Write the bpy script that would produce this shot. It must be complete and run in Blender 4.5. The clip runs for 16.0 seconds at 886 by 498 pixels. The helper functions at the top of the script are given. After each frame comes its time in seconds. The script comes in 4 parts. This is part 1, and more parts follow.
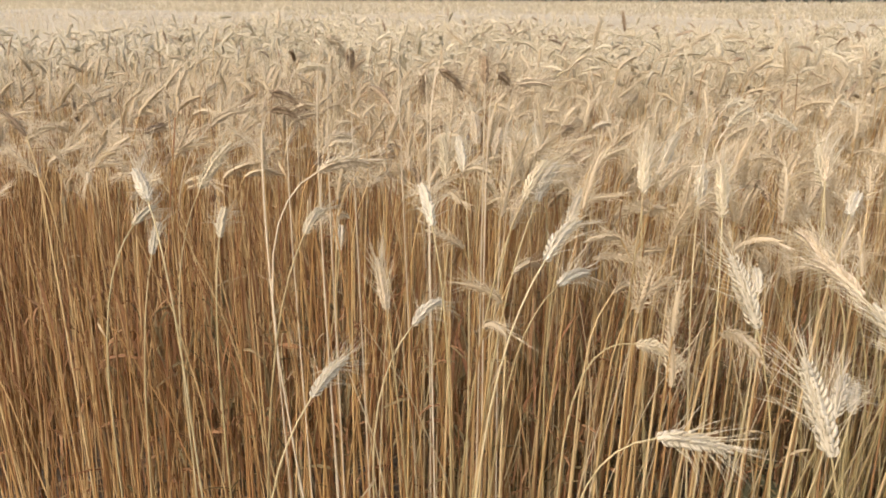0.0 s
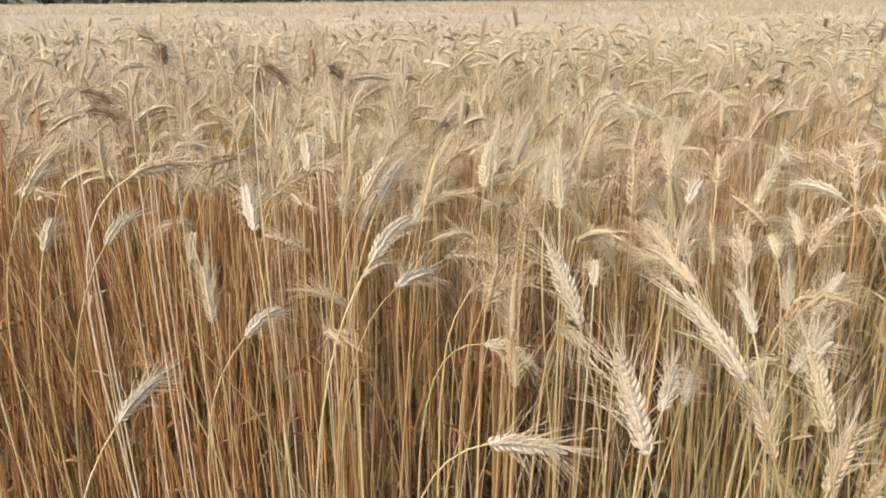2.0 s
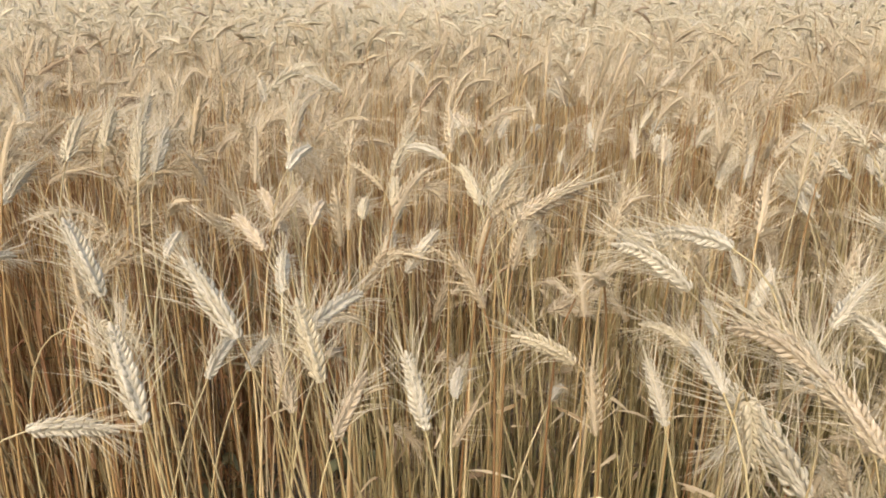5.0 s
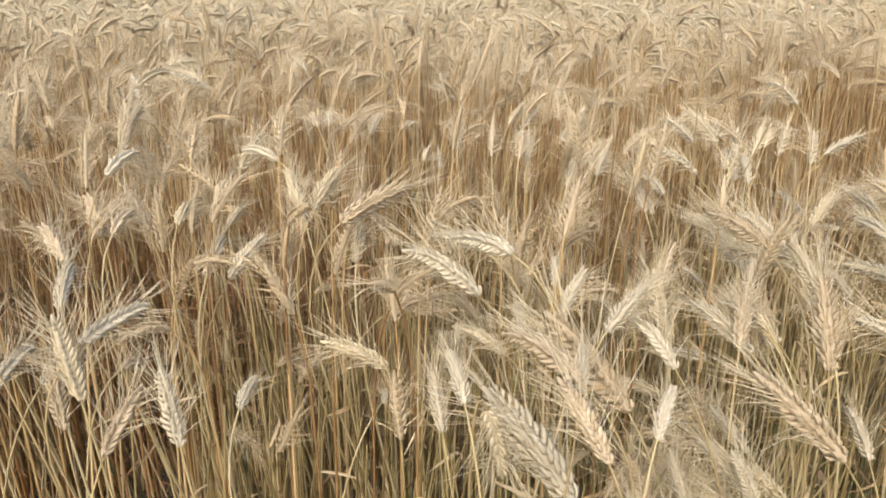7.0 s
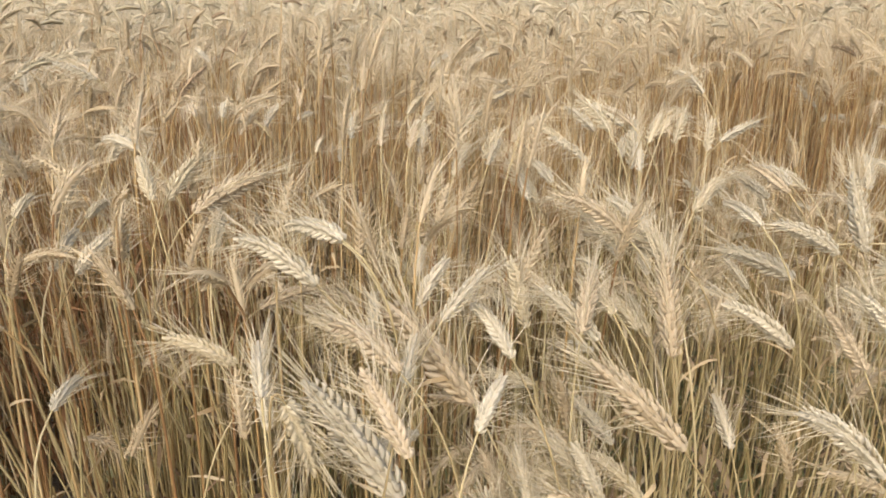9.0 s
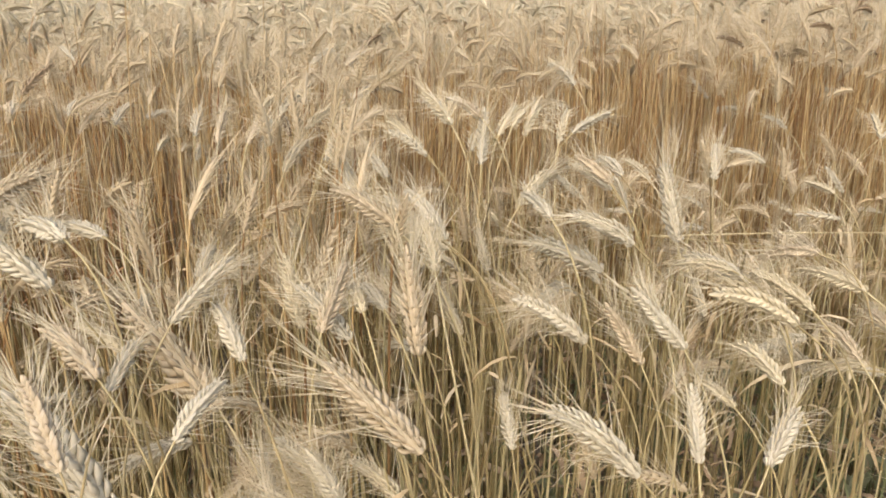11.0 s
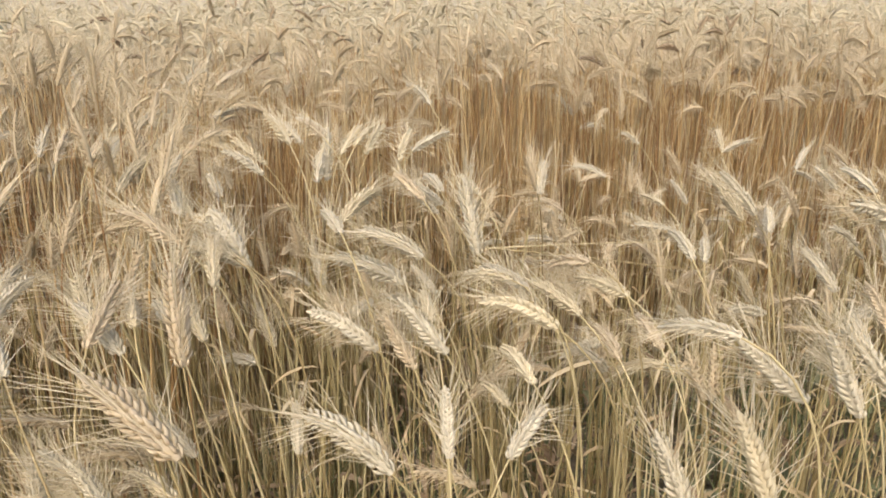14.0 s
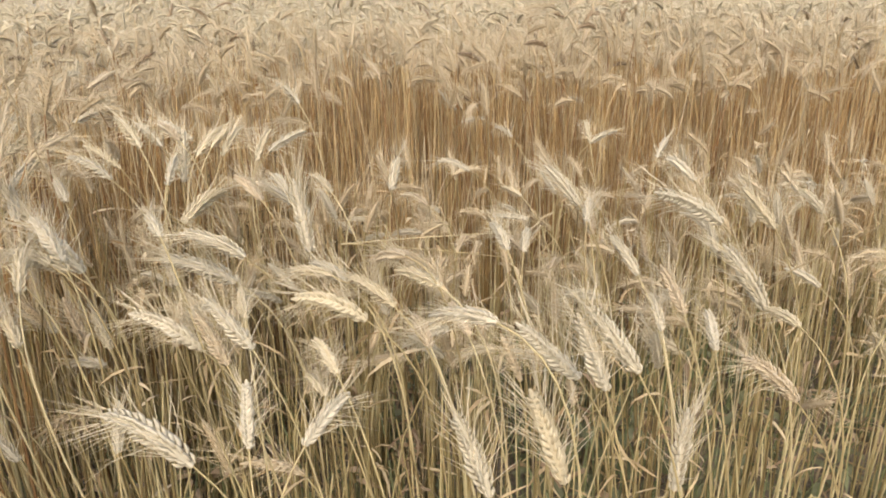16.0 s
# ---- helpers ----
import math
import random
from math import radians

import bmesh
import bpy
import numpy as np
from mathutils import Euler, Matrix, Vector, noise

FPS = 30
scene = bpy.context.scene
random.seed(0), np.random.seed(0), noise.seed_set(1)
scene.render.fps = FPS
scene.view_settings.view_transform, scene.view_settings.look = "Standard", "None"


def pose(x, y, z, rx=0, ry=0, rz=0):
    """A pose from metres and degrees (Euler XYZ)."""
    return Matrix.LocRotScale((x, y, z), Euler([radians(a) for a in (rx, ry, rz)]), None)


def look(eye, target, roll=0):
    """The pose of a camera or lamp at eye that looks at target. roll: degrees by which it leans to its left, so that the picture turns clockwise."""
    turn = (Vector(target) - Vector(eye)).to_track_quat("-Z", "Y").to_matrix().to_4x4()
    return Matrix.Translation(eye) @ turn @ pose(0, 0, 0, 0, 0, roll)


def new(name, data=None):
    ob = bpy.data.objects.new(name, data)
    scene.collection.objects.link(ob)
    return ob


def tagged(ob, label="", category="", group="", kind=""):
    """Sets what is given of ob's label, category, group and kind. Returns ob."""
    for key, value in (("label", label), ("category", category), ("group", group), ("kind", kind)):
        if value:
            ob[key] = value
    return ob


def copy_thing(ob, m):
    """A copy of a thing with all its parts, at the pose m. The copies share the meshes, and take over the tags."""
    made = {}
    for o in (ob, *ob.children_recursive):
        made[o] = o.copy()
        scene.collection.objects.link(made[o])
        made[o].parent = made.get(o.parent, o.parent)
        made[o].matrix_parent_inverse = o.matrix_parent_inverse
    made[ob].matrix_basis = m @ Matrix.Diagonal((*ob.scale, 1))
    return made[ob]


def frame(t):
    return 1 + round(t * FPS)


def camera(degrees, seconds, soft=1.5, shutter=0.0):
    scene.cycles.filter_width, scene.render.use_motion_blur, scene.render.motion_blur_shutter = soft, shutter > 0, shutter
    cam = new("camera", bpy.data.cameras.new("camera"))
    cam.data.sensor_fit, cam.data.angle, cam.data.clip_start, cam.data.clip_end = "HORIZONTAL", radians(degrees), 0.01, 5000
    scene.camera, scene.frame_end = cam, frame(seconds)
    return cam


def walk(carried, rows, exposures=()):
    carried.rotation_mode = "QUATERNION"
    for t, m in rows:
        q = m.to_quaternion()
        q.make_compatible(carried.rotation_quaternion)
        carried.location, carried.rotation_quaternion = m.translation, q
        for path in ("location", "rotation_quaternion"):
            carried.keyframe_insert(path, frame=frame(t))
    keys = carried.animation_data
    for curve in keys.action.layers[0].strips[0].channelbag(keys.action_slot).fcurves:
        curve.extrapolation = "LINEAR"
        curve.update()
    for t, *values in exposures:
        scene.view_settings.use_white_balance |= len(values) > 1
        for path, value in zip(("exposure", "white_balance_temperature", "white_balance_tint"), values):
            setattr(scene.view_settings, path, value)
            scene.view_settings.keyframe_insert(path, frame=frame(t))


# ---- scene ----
cam = camera(64.0, 16.0, soft=1.8)
PATH = [
    (0, (0.000, 0.000, 1.300), (0.000, 1.882, 0.623), -0.11),
    (0.5, (0.019, 0.019, 1.294), (0.020, 1.901, 0.616), -0.48),
    (1, (0.075, 0.053, 1.275), (0.085, 1.935, 0.598), -0.98),
    (1.5, (0.077, 0.035, 1.286), (0.174, 1.913, 0.604), -0.76),
    (2, (0.154, 0.046, 1.281), (0.336, 1.919, 0.606), -0.60),
    (2.5, (0.233, -0.018, 1.314), (0.420, 1.844, 0.609), -0.03),
    (3, (0.331, -0.031, 1.283), (0.567, 1.833, 0.596), 0.02),
    (3.5, (0.360, -0.053, 1.299), (0.665, 1.791, 0.588), -0.09),
    (4, (0.387, -0.036, 1.289), (0.827, 1.777, 0.570), 0.52),
    (4.5, (0.467, -0.053, 1.282), (1.000, 1.733, 0.556), 0.47),
    (5, (0.533, -0.029, 1.255), (1.110, 1.746, 0.535), 0.37),
    (5.2, (0.546, -0.056, 1.265), (1.120, 1.719, 0.544), -0.05),
    (7.3, (0.761, -0.089, 1.281), (1.449, 1.630, 0.522), 0.76),
    (7.5, (0.768, -0.083, 1.272), (1.473, 1.631, 0.520), 0.89),
    (8, (0.817, -0.105, 1.294), (1.509, 1.602, 0.514), 0.75),
    (8.5, (0.857, -0.117, 1.267), (1.545, 1.601, 0.507), 0.01),
    (9, (0.906, -0.118, 1.250), (1.634, 1.586, 0.496), 0.49),
    (9.5, (0.957, -0.144, 1.259), (1.733, 1.536, 0.499), 0.48),
    (9.7, (1.015, -0.168, 1.255), (1.782, 1.520, 0.504), -0.09),
    (11.8, (1.171, -0.216, 1.226), (1.967, 1.459, 0.478), 0.29),
    (12, (1.165, -0.242, 1.229), (1.971, 1.429, 0.484), 0.48),
    (12.5, (1.233, -0.283, 1.251), (2.036, 1.400, 0.529), 0.60),
    (13, (1.255, -0.282, 1.244), (2.121, 1.376, 0.538), 1.11),
    (13.5, (1.298, -0.312, 1.254), (2.161, 1.344, 0.536), 0.94),
    (14, (1.328, -0.333, 1.253), (2.238, 1.298, 0.537), 0.50),
    (14.5, (1.352, -0.360, 1.251), (2.307, 1.244, 0.531), -0.32),
    (15, (1.385, -0.385, 1.244), (2.388, 1.188, 0.524), -0.37),
    (15.5, (1.421, -0.404, 1.242), (2.466, 1.140, 0.519), -0.19),
    (16, (1.465, -0.466, 1.278), (2.497, 1.080, 0.540), 0.16),
]
walk(cam, [(t, look(eye, target, roll)) for t, eye, target, roll in PATH], [(0.0, 1.40, 6800, 16), (2.0, 1.37, 6750, 16), (3.8, 1.36, 6650, 14), (7.3, 1.35, 6650, 13), (9.5, 1.30, 6650, 13), (16.0, 1.30, 6650, 13)])


# ---- light ----
world = bpy.data.worlds.new("sky")
scene.world = world
world.use_nodes = True
_wn = world.node_tree.nodes
_sky = _wn.new("ShaderNodeTexSky")
_sky.sky_type = "NISHITA"
_sky.sun_disc = False
_sky.sun_elevation = radians(52)
_sky.sun_rotation = radians(220)
_sky.dust_density = 4.0
_sky.air_density = 1.0
_wn["Background"].inputs["Strength"].default_value = 0.15
world.node_tree.links.new(_sky.outputs["Color"], _wn["Background"].inputs["Color"])

sun = new("sun", bpy.data.lights.new("sun", "SUN"))
sun.data.energy = 0.6
sun.data.angle = radians(45)
sun.data.color = (1.0, 0.93, 0.82)
sun.matrix_world = look((-4.5, -5.5, 9), (0, 0, 0))


# ---- materials ----
def nodes_of(name, rough=0.7):
    m = bpy.data.materials.new(name)
    m.use_nodes = True
    b = m.node_tree.nodes["Principled BSDF"]
    b.inputs["Roughness"].default_value = rough
    return m, m.node_tree.nodes, m.node_tree.links, b


def ramp(n, stops):
    r = n.new("ShaderNodeValToRGB")
    e = r.color_ramp.elements
    while len(e) < len(stops):
        e.new(0.5)
    for k, (p, c) in zip(e, stops):
        k.position, k.color = p, (*c, 1)
    return r


def straw(name, dark, mid, pale, rough=0.6, scale=60.0, translucent=0.25, single=False, vary=0.75, low=0.0, half=0.5):
    """Dry straw: a tone for each piece, with blotches along it and fine streaks."""
    m, n, l, b = nodes_of(name, rough)
    pick = n.new("ShaderNodeObjectInfo") if single else n.new("ShaderNodeNewGeometry")
    tone = ramp(n, [(low, dark), (half, mid), (1.0, pale)])
    co = n.new("ShaderNodeTexCoord")
    blot = n.new("ShaderNodeTexNoise")
    blot.inputs["Scale"].default_value = scale
    blot.inputs["Detail"].default_value = 3
    mixv = n.new("ShaderNodeMath")
    mixv.operation = "MULTIPLY_ADD"
    mixv.inputs[1].default_value = 0.6
    rnd = n.new("ShaderNodeMath")
    rnd.operation = "MULTIPLY_ADD"
    rnd.inputs[1].default_value = vary
    rnd.inputs[2].default_value = 0.2 - 0.5 * vary
    l.new(pick.outputs["Random" if single else "Random Per Island"], rnd.inputs[0])
    l.new(co.outputs["Object"], blot.inputs["Vector"])
    l.new(blot.outputs["Fac"], mixv.inputs[0])
    l.new(rnd.outputs[0], mixv.inputs[2])
    l.new(mixv.outputs[0], tone.inputs["Fac"])
    l.new(tone.outputs["Color"], b.inputs["Base Color"])
    if translucent:
        tr = n.new("ShaderNodeBsdfTranslucent")
        l.new(tone.outputs["Color"], tr.inputs["Color"])
        mx = n.new("ShaderNodeMixShader")
        mx.inputs["Fac"].default_value = translucent
        out = n["Material Output"]
        l.new(b.outputs[0], mx.inputs[1])
        l.new(tr.outputs[0], mx.inputs[2])
        l.new(mx.outputs[0], out.inputs["Surface"])
    return m


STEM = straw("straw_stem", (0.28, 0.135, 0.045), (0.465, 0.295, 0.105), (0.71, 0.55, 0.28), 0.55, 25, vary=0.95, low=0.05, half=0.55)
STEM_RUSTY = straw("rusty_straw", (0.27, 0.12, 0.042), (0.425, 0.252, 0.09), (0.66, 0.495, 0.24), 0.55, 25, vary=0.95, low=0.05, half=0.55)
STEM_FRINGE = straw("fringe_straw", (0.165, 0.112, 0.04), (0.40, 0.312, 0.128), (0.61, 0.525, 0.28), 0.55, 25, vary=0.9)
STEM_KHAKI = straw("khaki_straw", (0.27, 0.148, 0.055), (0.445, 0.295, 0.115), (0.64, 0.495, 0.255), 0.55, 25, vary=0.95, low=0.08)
STEM_TOP = straw("bleached_straw", (0.36, 0.272, 0.138), (0.525, 0.42, 0.235), (0.66, 0.555, 0.36), 0.6, 12, vary=0.6)
EAR = straw("wheat_ear", (0.39, 0.315, 0.182), (0.55, 0.47, 0.295), (0.66, 0.59, 0.415), 0.6, 150, vary=0.25)
EAR_PALE = straw("pale_ear", (0.41, 0.355, 0.23), (0.535, 0.475, 0.33), (0.63, 0.575, 0.43), 0.55, 120, vary=0.3)
EAR_TAN = straw("tan_ear", (0.34, 0.26, 0.15), (0.49, 0.395, 0.245), (0.61, 0.515, 0.355), 0.65, 130, vary=0.45)
EAR_DARK = straw("weathered_ear", (0.18, 0.12, 0.062), (0.31, 0.22, 0.12), (0.46, 0.35, 0.205), 0.7, 150)
EAR_FAR = straw("wheat_ear_far", (0.30, 0.248, 0.15), (0.375, 0.318, 0.198), (0.45, 0.388, 0.255), 0.7, 8, vary=0.12)
EAR_STAND = straw("standing_ear", (0.44, 0.335, 0.185), (0.585, 0.475, 0.29), (0.675, 0.58, 0.395), 0.65, 90, 0.35, vary=0.45)
AWN_STAND = straw("standing_awn", (0.51, 0.40, 0.222), (0.675, 0.56, 0.348), (0.78, 0.68, 0.48), 0.5, 20, 0.4)
AWN = straw("wheat_awn", (0.48, 0.395, 0.225), (0.66, 0.57, 0.37), (0.78, 0.705, 0.525), 0.45, 20, 0.3)
LEAF = straw("dry_leaf", (0.31, 0.205, 0.09), (0.49, 0.37, 0.195), (0.68, 0.57, 0.36), 0.7, 40, 0.35)
LEAF_BROWN = straw("brown_leaf", (0.17, 0.11, 0.06), (0.31, 0.215, 0.12), (0.46, 0.35, 0.21), 0.8, 40, 0.3)
LEAF_RUSTY = straw("rusty_leaf", (0.21, 0.095, 0.04), (0.315, 0.165, 0.07), (0.41, 0.25, 0.115), 0.8, 40, 0.3)
LEAF_OLIVE = straw("olive_leaf", (0.13, 0.10, 0.04), (0.23, 0.175, 0.075), (0.33, 0.26, 0.13), 0.8, 40, 0.3)
STEM_PALE = straw("pale_stem_single", (0.52, 0.42, 0.265), (0.63, 0.53, 0.35), (0.72, 0.62, 0.43), 0.55, 30, single=True)
STEM_ONE = straw("straw_stem_single", (0.29, 0.21, 0.09), (0.45, 0.36, 0.168), (0.61, 0.515, 0.295), 0.55, 30, single=True)
WEED = straw("weed_leaf", (0.095, 0.10, 0.045), (0.165, 0.17, 0.08), (0.26, 0.25, 0.13), 0.6, 30, 0.25)
GRASS = straw("grass_blade", (0.09, 0.11, 0.04), (0.17, 0.19, 0.07), (0.31, 0.31, 0.14), 0.6, 30, 0.3)
# far foliage: distance haze is mixed into the green, so lighter and greyer
TREE = straw("hazed_far_leaf", (0.08, 0.095, 0.065), (0.115, 0.13, 0.09), (0.15, 0.17, 0.12), 0.8, 1.0, 0.2)


def soil_material():
    m, n, l, b = nodes_of("soil", 0.95)
    co = n.new("ShaderNodeTexCoord")
    a = n.new("ShaderNodeTexNoise")
    a.inputs["Scale"].default_value = 3.0
    a.inputs["Detail"].default_value = 8
    c = n.new("ShaderNodeTexNoise")
    c.inputs["Scale"].default_value = 60.0
    c.inputs["Detail"].default_value = 6
    mul = n.new("ShaderNodeMath")
    mul.operation = "MULTIPLY_ADD"
    mul.inputs[1].default_value = 0.6
    r = ramp(n, [(0.3, (0.10, 0.078, 0.052)), (0.6, (0.19, 0.15, 0.10)), (0.85, (0.30, 0.24, 0.165))])
    bump = n.new("ShaderNodeBump")
    bump.inputs["Strength"].default_value = 0.8
    bump.inputs["Distance"].default_value = 0.02
    l.new(co.outputs["Object"], a.inputs["Vector"])
    l.new(co.outputs["Object"], c.inputs["Vector"])
    l.new(a.outputs["Fac"], mul.inputs[0])
    half = n.new("ShaderNodeMath")
    half.operation = "MULTIPLY"
    half.inputs[1].default_value = 0.5
    l.new(c.outputs["Fac"], half.inputs[0])
    l.new(half.outputs[0], mul.inputs[2])
    l.new(mul.outputs[0], r.inputs["Fac"])
    l.new(r.outputs["Color"], b.inputs["Base Color"])
    l.new(c.outputs["Fac"], bump.inputs["Height"])
    l.new(bump.outputs["Normal"], b.inputs["Normal"])
    return m


SOIL = soil_material()

# ---- mesh tools ----
rng = np.random.default_rng(7)


def mesh(name, verts, faces, material, smooth=True):
    """A mesh from arrays: verts (n, 3), faces (m, 3 or 4)."""
    me = bpy.data.meshes.new(name)
    verts, faces = np.asarray(verts, np.float32), np.asarray(faces, np.int32)
    k = faces.shape[1]
    me.vertices.add(len(verts))
    me.vertices.foreach_set("co", verts.ravel())
    me.loops.add(faces.size)
    me.loops.foreach_set("vertex_index", faces.ravel())
    me.polygons.add(len(faces))
    me.polygons.foreach_set("loop_start", np.arange(0, faces.size, k, dtype=np.int32))
    me.polygons.foreach_set("use_smooth", np.full(len(faces), smooth))
    me.materials.append(material)
    me.update(calc_edges=True)
    return me


def part(name, me, parent, label=""):
    ob = new(name, me)
    ob.parent = parent
    return tagged(ob, label)


# A plant's line runs over u: 0 to 1 the stem, 1 to 2 the ear, on past 2 straight ahead.
KNOTS = np.array([0, .12, .25, .4, .55, .66, .75, .82, .88, .94, 1, 1.2, 1.4, 1.6, 1.8, 2.0])


def lines(x, y, stem, ear, lean, azimuth, droop, start, nod):
    """Plants that grow at x, y: each leans by lean, and from start on bends over by droop; the ear bends on by nod."""
    u = KNOTS[None]
    bend = np.clip((u - start[:, None]) / (1.05 - start[:, None]), 0, 1)
    theta = lean[:, None] * (0.4 + 0.6 * np.minimum(u, 1)) + droop[:, None] * bend ** 2 + nod[:, None] * np.clip(u - 1, 0, 1)
    mid = (theta[:, 1:] + theta[:, :-1]) / 2
    long = np.where(KNOTS[1:] <= 1, stem[:, None], ear[:, None]) * np.diff(KNOTS)[None]
    r = np.concatenate([np.zeros((len(x), 1)), np.cumsum(np.sin(mid) * long, 1)], 1)
    z = np.concatenate([np.zeros((len(x), 1)), np.cumsum(np.cos(mid) * long, 1)], 1)
    c, s = np.cos(azimuth)[:, None], np.sin(azimuth)[:, None]
    place = np.stack([x[:, None] + r * c, y[:, None] + r * s, z - 0.01], -1)
    ahead = np.stack([np.sin(theta) * c, np.sin(theta) * s, np.cos(theta)], -1)
    across = np.broadcast_to(np.stack([-s, c, 0 * s], -1), ahead.shape)
    return place, ahead, across, ear


def sweep(template, plants, roll, girth=1.0):
    """The template's (u, a, b) laid along every plant, turned by roll about its line."""
    place, ahead, across, ear = plants
    u = template[:, 0]
    k = np.clip(np.searchsorted(KNOTS, u, "right") - 1, 0, len(KNOTS) - 2)
    f = ((u - KNOTS[k]) / (KNOTS[k + 1] - KNOTS[k]))[None, :, None]
    g = np.minimum(f, 1)
    p = place[:, k] * (1 - g) + place[:, k + 1] * g
    t = ahead[:, k] * (1 - g) + ahead[:, k + 1] * g
    w = across[:, k]
    over = np.maximum(u - 2, 0)[None, :, None] * ear[:, None, None]
    p = p + t * over
    n = np.cross(w, t)
    c, s = np.cos(roll)[:, None, None], np.sin(roll)[:, None, None]
    thick = np.reshape(girth, (-1, 1, 1))
    a, b = template[None, :, 1, None] * thick, template[None, :, 2, None] * thick
    # The blade's own two axes, the nearer the root the less turned.
    return p + n * (a * c - b * s) + w * (a * s + b * c)


def many(name, template, faces, plants, roll, material, smooth=True, girth=1.0):
    v = sweep(template, plants, roll, girth)
    f = (faces[None] + (np.arange(len(v)) * len(template))[:, None, None]).reshape(-1, faces.shape[1])
    return mesh(name, v.reshape(-1, 3), f, material, smooth)


def tube_template(us, radius, sides, joints=()):
    """A straw that thins towards its neck, with swollen joints."""
    rings = [(u, 1.0) for u in us] + [(q + d, k) for q in joints for d, k in ((-0.012, 1.0), (0.0, 1.45), (0.012, 1.0))]
    v, f = [], []
    rings.sort()
    for u, k in rings:
        r = radius * k * (1.2 - 0.62 * min(u, 1.0))
        for j in range(sides):
            q = 2 * math.pi * j / sides
            v.append((u, r * math.cos(q), r * math.sin(q)))
    for i in range(len(rings) - 1):
        for j in range(sides):
            a, b = i * sides + j, i * sides + (j + 1) % sides
            f.append((a, b, b + sides, a + sides))
    return np.array(v, float), np.array(f)


def unit(v):
    v = np.asarray(v, float)
    return v / np.maximum(np.linalg.norm(v, axis=-1, keepdims=True), 1e-9)


def ear_template(rows, florets, sides, rings, ear=0.09, fat=1.0, seed=1, core=0, stretch=1.0):
    """Two ranks of overlapping spikelets, each a fan of pointed husks that lean out from the ear's line."""
    r = random.Random(seed)
    v, f = [], []
    for i in range(rows):
        side = 1 if i % 2 else -1
        u0 = 1.0 + 0.87 * i / rows
        size = (0.72 + 0.28 * math.sin(math.pi * ((i + 1) / (rows + 1)) ** 0.8)) * (1 - 0.3 * (i / rows) ** 2) * (0.8 + 0.2 * min(1, 6 * i / rows))
        fan = [0.0] if florets == 1 else [-0.9, 0.9] if florets == 2 else [-1.0, 1.0, 0.0]
        for k in fan:
            long = 0.0142 * stretch * size * r.uniform(0.82, 1.15)
            out = (0.42 if k == 0 and florets == 3 else 0.34) * (1.1 - 0.35 * i / rows) + r.uniform(-0.12, 0.12)
            swing = k * 0.30 + r.uniform(-0.12, 0.12)
            du, da, db = math.cos(out) * math.cos(swing), side * math.sin(out), math.sin(swing)
            a0, b0 = side * (0.0024 if k == 0 else 0.0007), k * 0.0025
            base = len(v)
            for g, w in rings:
                bow = 0.0009 * math.sin(math.pi * min(g, 1))
                a = (a0 + da * long * g + side * bow) * fat
                b = (b0 + db * long * g + k * bow) * fat
                u = u0 + du * long * g / ear
                rad = 0.0026 * w * size * fat
                if w == 0:
                    v.append((u, a, b))
                    continue
                for j in range(sides):
                    h = 2 * math.pi * (j + 0.5) / sides
                    v.append((u - side * math.sin(out) * 0.8 * rad * math.cos(h) / ear, a + rad * math.cos(h), b + 0.85 * rad * math.sin(h)))
            at, prev = base, None
            for g, w in rings:
                cur = [at] if w == 0 else list(range(at, at + sides))
                at += len(cur)
                if prev:
                    for j in range(sides):
                        a, b = prev[j % len(prev)], prev[(j + 1) % len(prev)]
                        c, d = cur[(j + 1) % len(cur)], cur[j % len(cur)]
                        if a != b and len(cur) == 1:
                            f.append((a, b, c))
                        elif a == b:
                            f.append((a, c, d))
                        else:
                            f.extend([(a, b, c), (a, c, d)])
                prev = cur
    # the solid middle between the two rows
    if core:
        base, us = len(v), [1.0, 1.12, 1.45, 1.75, 1.95]
        for u, w in zip(us, (0.5, 0.9, 1.0, 0.75, 0.2)):
            for j in range(core):
                h = 2 * math.pi * (j + 0.5) / core
                v.append((u, 0.0062 * fat * w * math.cos(h), 0.0048 * fat * w * math.sin(h)))
        for i in range(len(us) - 1):
            for j in range(core):
                a, b = base + i * core + j, base + i * core + (j + 1) % core
                f.extend([(a, b, b + core), (a, b + core, a + core)])
    return np.array(v, float), np.array(f)


